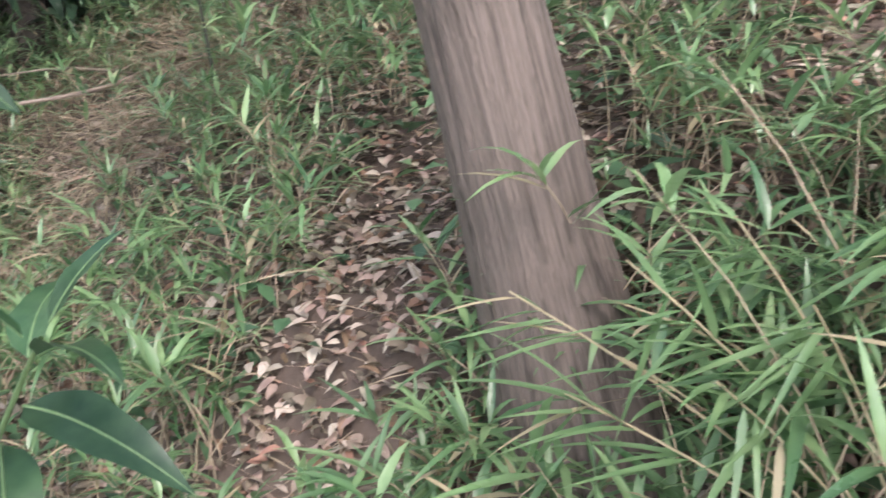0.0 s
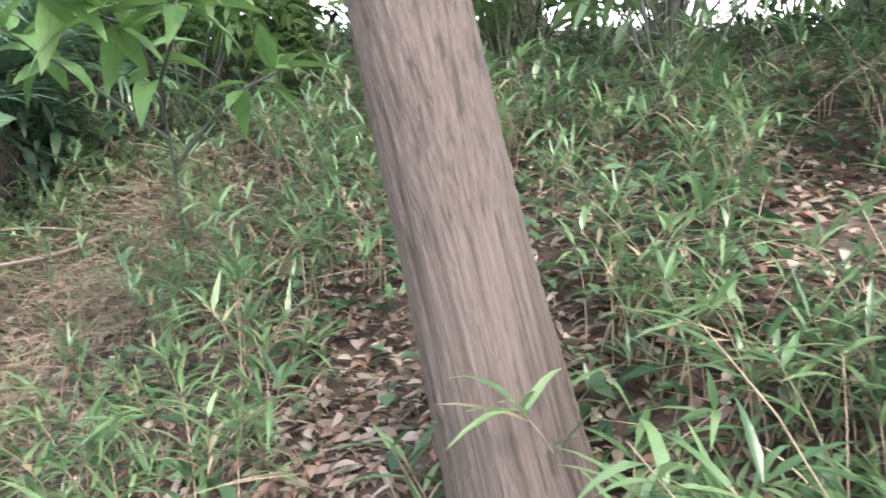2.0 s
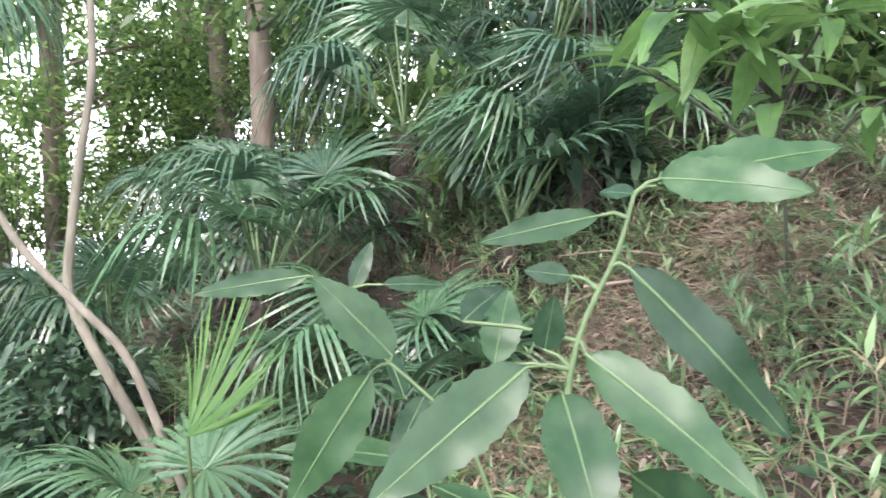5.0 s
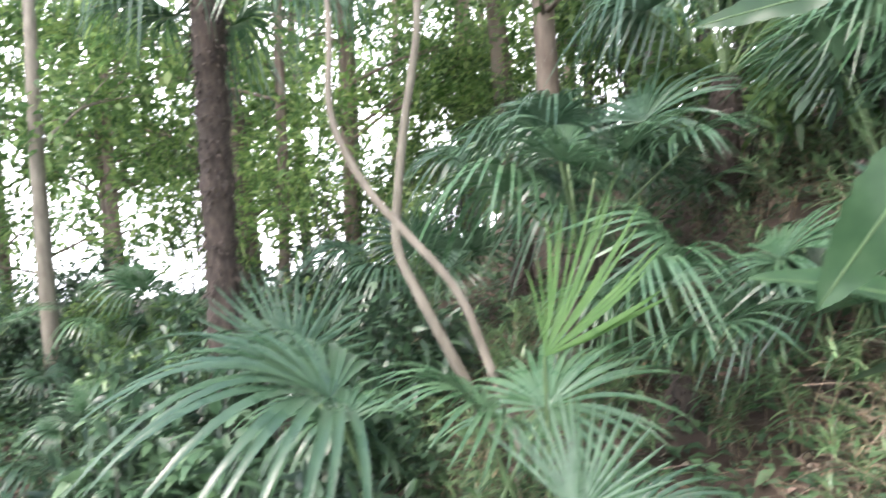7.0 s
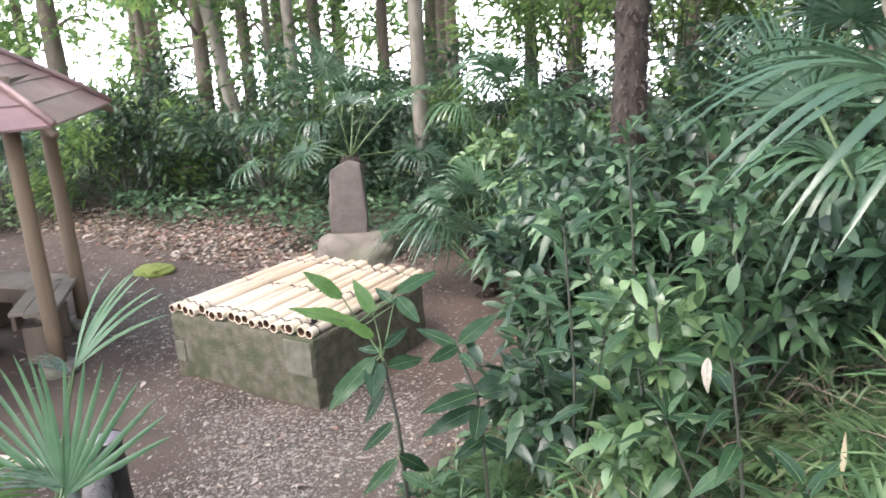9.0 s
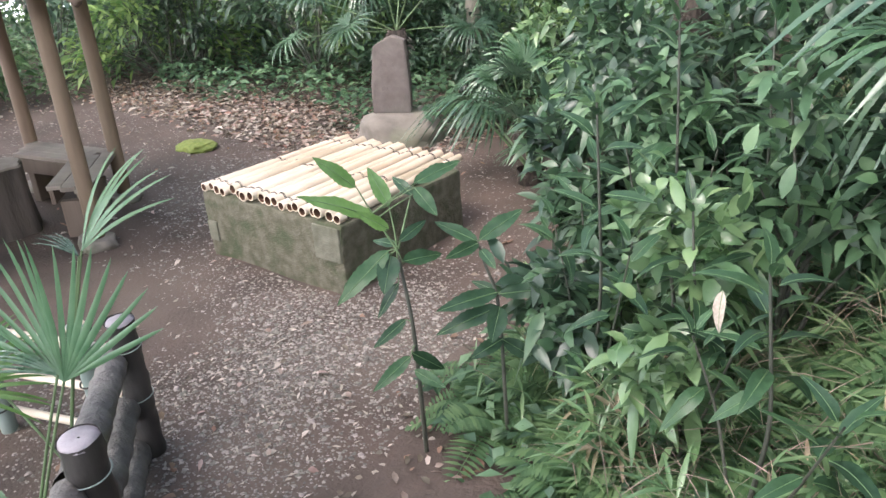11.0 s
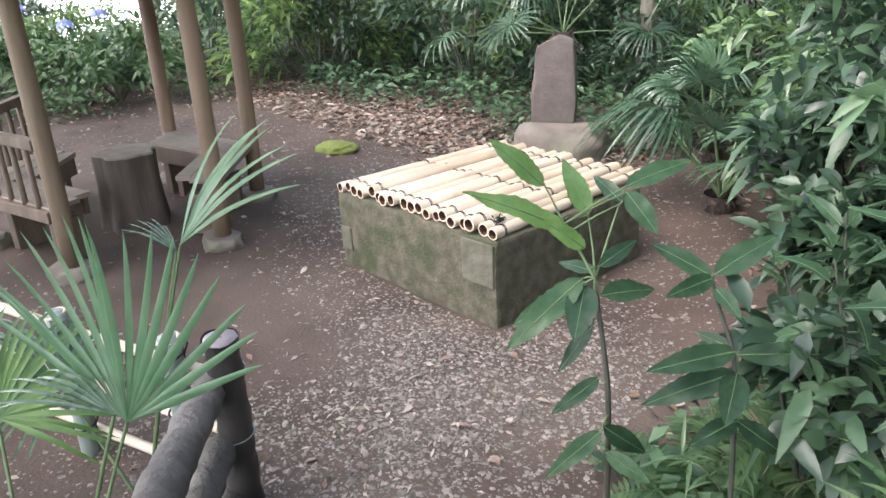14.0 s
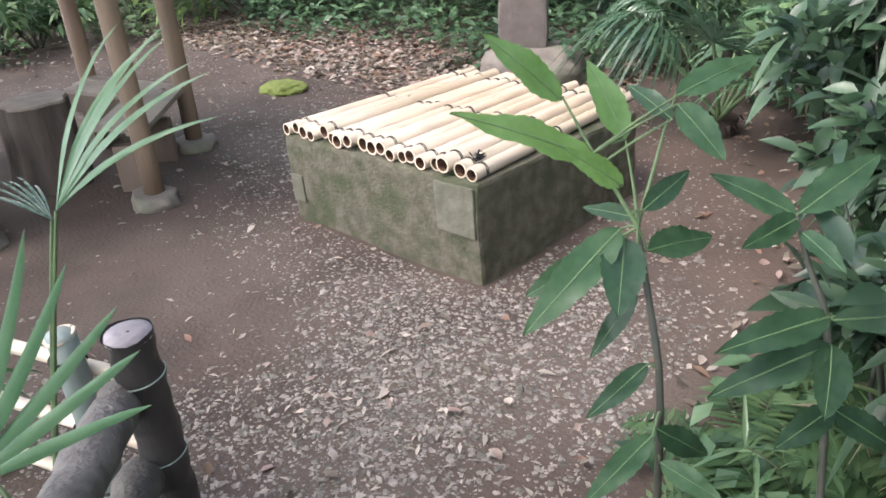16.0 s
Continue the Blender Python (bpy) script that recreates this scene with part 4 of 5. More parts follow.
def leafy_stem(root, origin, pts, r, stem_mat, leaf_list, face, mats):
    """One stem through pts with leaves given by foot, tip, width and kind, their upper sides turned to face."""
    o = np.array(origin, float)
    p = np.array(pts, float) - o
    t, u = np.linspace(0, 1, len(p)), np.linspace(0, 1, 14)
    curve = np.stack([np.interp(u, t, p[:, i]) for i in range(3)], 1)
    curve[1:-1] = (curve[:-2] + curve[1:-1] + curve[2:]) / 3
    s = Soup()
    add_tube(s, curve, np.linspace(r, r * 0.5, 14), 8)
    st = soup_part("stem", s, [stem_mat], root)
    for i, (a, b, w, kind) in enumerate(leaf_list):
        a, b = Vector(a) - Vector(o), Vector(b) - Vector(o)
        near = Vector([float(q) for q in curve[int(np.argmin(np.linalg.norm(curve - np.array(a), axis=1)))]])
        y = (b - a).normalized()
        x = y.cross(Vector(face) + Vector((0, 0, 0.25 * math.sin(i * 2.1)))).normalized()
        k = (b - a).length
        leaf = put("leaf", broad_leaf(w, mats[kind]), st, Matrix.Translation(a) @ Matrix((x, y, x.cross(y))).transposed().to_4x4() @ Matrix.Diagonal((k, k, k, 1)))
        if (near - a).length > 0.004:
            s = Soup()
            add_tube(s, [near, (near + a) / 2 + Vector((0, 0, 0.004)), a], [0.003, 0.0024, 0.002], 5)
            soup_part("leaf_stalk", s, [M_STEM], st)
    return st


g = float(ground_z(5.36, -1.75))
o = (5.36, -1.75, g)
shrub = empty("laurel_shrub", *o, label="laurel-like shrub with large glossy toothed leaves at the path", category="shrub", group="laurel shrubs")
leafy_stem(shrub, o, [o] + [(5.319, -1.917, 2.512), (5.326, -1.900, 2.657), (5.341, -1.896, 2.728), (5.375, -1.899, 2.793), (5.389, -1.896, 2.855)], 0.0046, M_STEM, [
        ((5.414, -1.902, 2.871), (5.524, -1.992, 2.862), 0.42, 0),
        ((5.409, -1.901, 2.864), (5.628, -1.861, 2.906), 0.28, 0),
        ((5.358, -1.889, 2.833), (5.245, -1.803, 2.795), 0.24, 0),
        ((5.383, -1.903, 2.782), (5.559, -1.919, 2.606), 0.28, 0),
        ((5.344, -1.902, 2.693), (5.480, -2.024, 2.584), 0.34, 0),
        ((5.322, -1.900, 2.652), (5.329, -2.042, 2.553), 0.44, 0),
        ((5.288, -1.886, 2.676), (5.121, -1.952, 2.556), 0.36, 0),
        ((5.305, -1.889, 2.695), (5.310, -1.904, 2.756), 0.60, 0),
        ((5.330, -1.887, 2.771), (5.290, -1.843, 2.770), 0.45, 0),
        ((5.255, -1.875, 2.675), (5.280, -1.811, 2.745), 0.50, 0),
        ((5.224, -1.859, 2.718), (5.282, -1.770, 2.739), 0.40, 0),
        ((5.386, -1.930, 2.578), (5.522, -1.862, 2.464), 0.42, 0),
        ((5.389, -1.896, 2.855), (5.366, -1.856, 2.855), 0.50, 0),
    ], (-0.05, -0.8, 0.42), (M_LAUREL, M_FRESH_BACKLIT))
leafy_stem(shrub, o, [o] + [(5.338, -1.571, 2.366), (5.242, -1.521, 2.513), (5.130, -1.474, 2.592), (5.094, -1.450, 2.683)], 0.0046, M_STEM, [
        ((5.162, -1.485, 2.585), (5.037, -1.461, 2.706), 0.50, 0),
        ((5.146, -1.466, 2.693), (5.247, -1.436, 2.687), 0.30, 0),
        ((5.030, -1.427, 2.701), (4.845, -1.413, 2.668), 0.24, 0),
        ((5.130, -1.478, 2.559), (4.994, -1.412, 2.312), 0.36, 0),
        ((5.210, -1.508, 2.528), (5.154, -1.606, 2.450), 0.36, 0),
        ((5.098, -1.452, 2.683), (5.129, -1.410, 2.755), 0.40, 0),
    ], (0.0, -0.8, 0.42), (M_LAUREL, M_FRESH_BACKLIT))
g = float(ground_z(5.45, -1.45))
near_shrub([([(5.4, -1.48, g), (5.47, -1.85, 2.12), (5.53, -2.02, 2.36)], 0.007, 8), ([(5.4, -1.42, g), (5.28, -1.2, 2.1), (5.2, -1.1, 2.4)], 0.007, 7)], 0.24, 21, "laurel-like shrub with dark glossy leaves behind the first", M_STEM, origin=(5.42, -1.45, g))
g = float(ground_z(2.4, -0.8))
o = (2.4, -0.8, g)
shrub = empty("laurel_sapling", *o, label="slim laurel sapling with fresh top leaves and dark lower leaves", category="sapling", group="laurel saplings")
leafy_stem(shrub, o, [o] + [(2.388, -0.815, 0.717), (2.315, -0.779, 0.904), (2.287, -0.764, 0.979)], 0.009, M_DARKSTEM, [
        ((2.360, -0.823, 0.755), (2.322, -0.955, 0.692), 0.30, 0),
        ((2.399, -0.855, 0.636), (2.365, -1.017, 0.566), 0.30, 0),
        ((2.398, -0.848, 0.648), (2.451, -0.736, 0.537), 0.36, 0),
        ((2.420, -0.861, 0.589), (2.529, -0.826, 0.540), 0.40, 0),
    ], (0.55, -0.55, 0.62), (M_LAUREL, M_FRESH_BACKLIT))
leafy_stem(shrub, o, [(2.291, -0.771, 0.982), (2.200, -0.792, 1.116), (2.150, -0.801, 1.194)], 0.004, M_STEM, [
        ((2.143, -0.797, 1.187), (2.062, -0.903, 1.310), 0.36, 1),
        ((2.210, -0.782, 1.088), (2.081, -1.007, 1.209), 0.24, 1),
        ((2.251, -0.762, 1.045), (2.189, -0.856, 1.130), 0.36, 1),
        ((2.234, -0.734, 1.118), (2.154, -0.744, 1.246), 0.42, 1),
        ((2.274, -0.647, 1.178), (2.325, -0.445, 1.210), 0.30, 0),
        ((2.279, -0.649, 1.166), (2.377, -0.649, 1.083), 0.50, 0),
        ((2.280, -0.664, 1.143), (2.173, -0.643, 1.182), 0.40, 0),
        ((2.268, -0.787, 0.978), (2.238, -1.021, 0.860), 0.30, 0),
        ((2.253, -0.828, 0.941), (2.144, -0.899, 0.844), 0.36, 0),
        ((2.276, -0.787, 0.962), (2.346, -0.907, 0.884), 0.55, 0),
        ((2.308, -0.764, 0.938), (2.343, -0.592, 0.907), 0.40, 0),
        ((2.285, -0.750, 1.003), (2.298, -0.619, 1.038), 0.34, 0),
        ((2.284, -0.758, 0.991), (2.164, -0.756, 0.977), 0.32, 0),
        ((2.315, -0.799, 0.874), (2.271, -0.870, 0.749), 0.28, 0),
    ], (0.5, -0.5, 0.7), (M_LAUREL, M_FRESH_BACKLIT))
leafy_stem(shrub, o, [(2.287, -0.764, 0.979), (2.266, -0.749, 1.039), (2.235, -0.735, 1.116)], 0.004, M_STEM, [], (0.5, -0.5, 0.7), (M_LAUREL, M_FRESH_BACKLIT))
leafy_stem(shrub, o, [(2.278, -0.749, 0.971), (2.268, -0.675, 1.101), (2.264, -0.629, 1.178)], 0.004, M_STEM, [], (0.5, -0.5, 0.7), (M_LAUREL, M_FRESH_BACKLIT))
g = float(ground_z(2.66, -0.64))
o = (2.66, -0.64, g)
shrub = empty("laurel_sapling", *o, label="low laurel sapling with dark drooping leaves at the yard edge", category="sapling", group="laurel saplings")
leafy_stem(shrub, o, [o] + [(2.567, -0.558, 0.786), (2.507, -0.558, 0.894), (2.471, -0.550, 0.973)], 0.008, M_DARKSTEM, [
        ((2.471, -0.550, 0.973), (2.335, -0.620, 1.041), 0.34, 0),
        ((2.474, -0.544, 0.976), (2.532, -0.357, 1.041), 0.36, 0),
        ((2.473, -0.549, 0.968), (2.446, -0.707, 0.963), 0.34, 0),
        ((2.484, -0.551, 0.946), (2.585, -0.603, 0.919), 0.40, 0),
        ((2.560, -0.556, 0.803), (2.455, -0.777, 0.794), 0.30, 0),
        ((2.557, -0.556, 0.808), (2.447, -0.560, 0.814), 0.34, 0),
        ((2.564, -0.551, 0.802), (2.659, -0.374, 0.784), 0.26, 0),
        ((2.574, -0.570, 0.755), (2.453, -0.780, 0.700), 0.30, 0),
        ((2.576, -0.568, 0.755), (2.621, -0.685, 0.682), 0.58, 0),
        ((2.563, -0.556, 0.796), (2.734, -0.408, 0.808), 0.28, 0),
        ((2.608, -0.600, 0.649), (2.566, -0.742, 0.623), 0.40, 0),
        ((2.608, -0.600, 0.649), (2.715, -0.530, 0.562), 0.40, 0),
    ], (0.5, -0.55, 0.66), (M_LAUREL, M_FRESH_BACKLIT))
# the lighter leaf colour on this shrub imitates light coming through its leaves
g = float(ground_z(6.6, -0.1))
near_shrub([([(6.6, -0.1, g), (6.5, -0.2, 2.75), (6.41, -0.28, 3.08), (6.25, -0.4, 3.3)], 0.008, 15), ([(6.45, -0.25, 2.9), (6.15, -0.2, 3.1), (5.95, -0.25, 3.2)], 0.008, 13), ([(6.5, -0.2, 2.8), (6.6, -0.4, 3.05), (6.75, -0.5, 3.15)], 0.008, 13), ([(6.41, -0.28, 3.08), (6.2, -0.55, 3.22), (6.04, -0.78, 3.2)], 0.007, 12), ([(6.41, -0.28, 3.08), (6.05, -0.6, 3.3), (5.78, -0.86, 3.24)], 0.007, 12), ([(6.41, -0.28, 3.08), (6.35, -0.6, 3.28), (6.21, -0.83, 3.26)], 0.007, 10)], 0.21, 55, "tall broad-leaved shrub with drooping green leaves", M_DARKSTEM, origin=(6.6, -0.1, g), leaf_mat=M_FRESH_BACKLIT)
for i, (x, y, h) in enumerate(((2.9, -0.52, 1.25), (2.98, -0.15, 1.45), (2.55, 0.05, 0.8), (3.25, -0.6, 0.9), (3.1, 0.45, 1.3), (3.55, -0.9, 0.8))):
    g = float(ground_z(x, y))
    near_shrub([([(x, y, g), (x + 0.03, y + 0.02, g + h * 0.5), (x - 0.04, y + 0.05, g + h)], 0.008, 13), ([(x, y, g), (x + 0.12, y - 0.1, g + h * 0.4), (x + 0.2, y - 0.16, g + h * 0.75)], 0.006, 9), ([(x, y, g), (x - 0.12, y + 0.1, g + h * 0.4), (x - 0.22, y + 0.12, g + h * 0.65)], 0.006, 9)], 0.145, 30 + i, "leafy green laurel shrub on the bank", M_DARKSTEM, origin=(x, y, g))


def bush(x, y, h, w, n, size, seed, material=M_LAUREL_I, label="dense dark green leafy bush", name="leafy_bush", seg=4):
    """A bush: branching stems and whorled leaves, clumped with gaps."""
    rng = np.random.default_rng(3000 + seed)
    z = float(ground_z(x, y))
    root = empty(name, x, y, z, label=label, category="bush", group=name.replace("_", " ") + " growth")
    o, f = [], []
    for i in range(max(4, int(n / 70))):
        a, q = rng.uniform(0, 2 * np.pi), rng.uniform(0.15, 1) ** 0.6
        tip = np.array([math.cos(a) * w * q, math.sin(a) * w * q, h * (1.05 - 0.55 * q * q) * rng.uniform(0.6, 1.05)])
        mid = tip * [0.4, 0.4, 0.6] + rng.normal(0, 0.05, 3)
        s = Soup()
        add_tube(s, [(0, 0, -0.05), mid, tip], [0.012, 0.007, 0.003], 5)
        soup_part("branch", s, [M_DARKSTEM], root)
        m = 70
        u = rng.uniform(0.25, 1, m) ** 0.6
        c = (1 - u[:, None]) * mid + u[:, None] * tip + rng.normal(0, 0.13 * max(w, 0.4), (m, 3)) * [1, 1, 0.8]
        c[:, 2] = np.maximum(c[:, 2], 0.04)
        o.append(c)
        f.append(unit((c - mid) * [1, 1, 0.3] + rng.normal(0, 0.25, (m, 3)) + [0, 0, 0.05]))
    o, f = np.concatenate(o), np.concatenate(f)
    m = len(o)
    v, q = blades(o, f, size * rng.uniform(0.6, 1.3, m), size * rng.uniform(0.28, 0.4, m), rng.uniform(0.05, 0.6, m), 0.25, seg, lance, twist=rng.normal(0, 0.5, m))
    soup_part("foliage", Soup().add(v, q), [material], root)
    return root


# bushes on the bank beside the yard, then behind it
for i, (x, y, h, w, n) in enumerate(((2.3, 0.9, 1.35, 0.45, 700), (2.65, 0.5, 1.25, 0.4, 600), (2.15, 1.5, 1.5, 0.5, 800), (1.75, 1.9, 1.2, 0.45, 600), (2.9, 1.3, 1.3, 0.5, 700), (1.6, 2.7, 1.4, 0.6, 800), (3.3, 2.2, 1.1, 0.6, 700), (0.5, 3.5, 0.9, 0.6, 600), (2.6, 3.4, 1.3, 0.7, 800), (3.5, 1.0, 0.9, 0.4, 500), (2.72, -0.3, 0.85, 0.35, 420), (3.12, -0.5, 1.0, 0.35, 420), (2.5, 0.35, 1.0, 0.35, 420), (3.35, 0.0, 1.1, 0.4, 500), (3.7, 0.3, 1.0, 0.4, 420))):
    bush(x, y, h, w, int(n * 1.3), 0.13, i, (M_LAUREL_I, M_COVER, M_LAUREL_I, M_SASA)[i % 4])
for i in range(46):
    a = RNG.uniform(0, 1)
    x, y = -9.5 + 12 * a + RNG.normal(0, 0.6), 3.4 + 3.2 * RNG.uniform(0, 1) ** 1.3 + 0.5 * abs(a - 0.4)
    if i > 34:
        x, y = RNG.uniform(-10, -7.4), RNG.uniform(-4.5, 3)
    bush(x, y, RNG.uniform(0.6, 1.5), RNG.uniform(0.5, 0.9), 650, 0.13, 100 + i, (M_LAUREL_I, M_CANOPY)[i % 2], "spreading green undergrowth bush", "undergrowth_bush", 2)
bush(-4.3, 3.05, 1.75, 0.7, 1700, 0.11, 150, M_DARKLEAF, "dense dark evergreen bush at the back of the yard", "evergreen_bush", 3)
# tall thickets behind the yard and over the bank
for i in range(26):
    a = radians(RNG.uniform(35, 178))
    d = RNG.uniform(7.0, 12.5)
    x, y = 2.5 + d * math.cos(a), -1.0 + d * math.sin(a)
    if y < 3.4 and x < 5:
        y += 2.0
    bush(x, y, RNG.uniform(1.6, 3.4) * (0.6 if x < 0 else 1.0), RNG.uniform(0.8, 1.3), 1100, 0.15, 200 + i, (M_BACKLIT, M_CANOPY, M_LAUREL_I)[i % 3], "tall leafy thicket under the trees", "thicket", 2)
for i in range(16):
    x, y = -0.5 + 7.5 * ((i * 7) % 16) / 15, 6.2 + 4.5 * ((i * 5) % 9) / 8
    bush(x, y, RNG.uniform(2.0, 4.2), RNG.uniform(0.9, 1.4), 1500, 0.15, 260 + i, (M_BACKLIT, M_CANOPY, M_BACKLIT)[i % 3], "tall light green thicket up the bank", "thicket", 2)
for i in range(16):
    x, y = RNG.uniform(5.2, 9.8), RNG.uniform(1.2, 5.2)
    bush(x, y, RNG.uniform(0.6, 1.7), RNG.uniform(0.5, 0.8), 600, 0.15, 300 + i, (M_CANOPY, M_CANOPY, M_LAUREL_I)[i % 3], "leafy green bush on the upper bank", "bank_bush", 3)

for i in range(22):
    x, y = 8.2 + 3.0 * ((i * 7) % 11) / 10, -4.5 + 6.5 * i / 21
    bush(x, y, RNG.uniform(1.1, 2.2), RNG.uniform(0.7, 1.0), 700, 0.16, 400 + i, (M_BACKLIT, M_CANOPY, M_SASA)[i % 3], "light green bush along the top of the bank", "bank_bush", 3)


def hydrangea(x, y, seed, heads):
    rng = np.random.default_rng(seed)
    root = bush(x, y, 0.78, 0.6, 700, 0.13, 700 + seed, M_FERN, "fresh green hydrangea bush with blue flower heads", "hydrangea")
    for k in range(heads):
        a = rng.uniform(0, 2 * np.pi)
        c = np.array([0.1 * k * math.cos(a), 0.15 * k - 0.05, 0.86 + rng.uniform(-0.05, 0.05)])
        n = 90
        d = unit(rng.normal(0, 1, (n, 3)))
        d[:, 2] = np.abs(d[:, 2]) * 0.9 - 0.15
        v, f = blades(c + d * 0.08, np.cross(d, rng.normal(0, 1, (n, 3))), 0.035, 0.03, 0.1, 0.1, 2, lance, up=d)
        soup_part("flower_head", Soup().add(v, f), [M_FLOWER], root, "round blue flower head")


for i, (x, y, k) in enumerate(((-5.4, 0.38, 1), (-5.35, 0.72, 1), (-6.3, -0.3, 0), (-6.6, 1.3, 0), (-6.2, -1.4, 0), (-7.2, 0.4, 1))):
    hydrangea(x, y, i, k)


put("pale_leaf", laurel_leaf(1, M_DRY2), None, leaf_pose((3.64, -1.61, 1.63), (0.05, -0.3, -1.0), 0.06, 20), "single bleached leaf hanging among the bank shrubs", "leaf")


# ---------------------------------------------------------------- dead branch and debris on the bank
root = empty("dead_branch", 4.05, 1.0, float(ground_z(4.05, 1.0)), label="bare pale forked branch leaning on the bank", category="branch")
o = np.array([4.05, 1.0, float(ground_z(4.05, 1.0))])
soup_part("limb", trunk_soup(np.array([(4.3, 0.85, 1.3), (4.04, 0.85, 2.01), (3.65, 0.77, 2.46), (3.51, 0.7, 2.77), (3.56, 0.66, 3.19), (3.5, 0.68, 3.6)]) - o, [0.024, 0.02, 0.018, 0.016, 0.013, 0.008], 9, 0.002, 3), [M_PALE], root)
soup_part("limb", trunk_soup(np.array([(4.1, 1.3, 1.2), (3.73, 1.37, 1.86), (3.55, 1.46, 2.15), (3.62, 1.48, 2.77), (3.73, 1.45, 3.28), (3.7, 1.5, 4.4)]) - o, [0.034, 0.03, 0.027, 0.024, 0.021, 0.014], 10, 0.003, 4), [M_PALE], root)
root = empty("fallen_branch", 6.3, 0.4, float(ground_z(6.3, 0.4)), label="fallen grey branch lying on dry brush", category="branch")
o = np.array([6.3, 0.4, float(ground_z(6.3, 0.4))])
soup_part("limb", trunk_soup(np.array([(6.0, 0.42, 2.38), (6.25, 0.42, 2.41), (6.55, 0.66, 2.46), (6.75, 0.7, 2.56), (7.0, 0.8, 2.6), (7.15, 0.86, 2.72)]) - o, [0.007, 0.010, 0.012, 0.016, 0.017, 0.012], 9, 0.003, 6), [M_BARK2], root)
soup_part("limb", trunk_soup(np.array([(6.55, 0.66, 2.46), (6.3, 0.8, 2.5), (6.0, 0.9, 2.45)]) - o, [0.008, 0.007, 0.004], 8, 0.001, 7), [M_BARK2], root)


# ---------------------------------------------------------------- trees behind, and unseen shade trees
tree("pole_tree", -0.95, 4.1, 7.0, 0.085, (0.01, 0.0), M_PALE, 6, 1.3, 3.0, 600, 0.13, seed=1)
tree("pole_tree", -4.2, 5.6, 8.0, 0.09, (-0.02, 0.0), M_PALE, 6, 1.4, 3.0, 600, 0.13, seed=2)
tree("leaning_tree", -4.6, 5.0, 7.5, 0.10, (-0.32, 0.05), M_PALE, 6, 1.4, 3.0, 600, 0.13, seed=3)
k = 10
# the last four stand unseen, added to cast shade on shelter and bank
for x, y, r in ((-7.5, 7.2, 0.13), (-9.2, 5.0, 0.16), (-10.5, 3.2, 0.15), (-8.2, 9.5, 0.14), (-5.2, 9.0, 0.11), (-3.0, 8.0, 0.1), (-6.2, 12, 0.17), (-11.8, 8.8, 0.2), (-12.5, 1.0, 0.2), (-13, 5.2, 0.18), (-2.2, 11, 0.14), (0.5, 9.0, 0.12), (1.8, 12, 0.16), (3.2, 8.2, 0.14), (4.9, 9.5, 0.17), (6.4, 7.4, 0.16), (8.2, 6.2, 0.17), (9.5, 4.2, 0.16), (10.5, 2.0, 0.2), (11.0, -0.8, 0.18), (9.8, -3.2, 0.16), (8.6, 8.8, 0.18), (3.9, 6.3, 0.12), (0.3, 6.9, 0.08), (-5.8, 6.6, 0.07), (-7.0, 5.2, 0.08), (-9.5, -4.6, 0.17), (-1.5, -6.2, 0.16), (4.2, -7.0, 0.18), (8.0, -6.0, 0.17), (-3.8, -3.9, 0.13), (-5.6, -2.9, 0.12), (-0.8, -4.9, 0.14), (2.2, -5.6, 0.15)):
    k += 1
    tree("woodland_tree", x, y, float(RNG.uniform(7.5, 10.5)), r, (float(RNG.normal(0, 0.03)), float(RNG.normal(0, 0.03))), (M_BARK2, M_BARK2, M_PALE)[k % 3], 7 if x > 7.9 else 12, 2.4, (1.3 if k % 2 else 2.0) if y > 2.5 else 3.6, (250 if x < 0 else 470) if y > 2.5 else 300, 0.15, k, leaf=(M_BACKLIT, M_CANOPY)[k % 2])


for i in range(9):
    a, d = radians(-14 + 8.5 * i), 12.0 + 4.0 * ((i * 7) % 5) / 4
    k += 1
    tree("woodland_tree", 4.7 - d * math.sin(a), -2.4 + d * math.cos(a), 9.5, 0.12, (0.01 * (i % 3), 0.0), M_BARK2, 12, 2.6, 1.2, 380, 0.17, k, leaf=M_BACKLIT)


for i in range(14):
    a, d = radians(-16 + 6.6 * i), 17.0 + 5.0 * ((i * 5) % 7) / 6
    k += 1
    tree("woodland_tree", 4.7 - d * math.sin(a), -2.4 + d * math.cos(a), 11.0, 0.13, (0.01 * (i % 3), 0.0), M_BARK2, 13, 3.0, 1.5, 260, 0.24, k, "far tall woodland tree against the bright sky", M_BACKLIT)


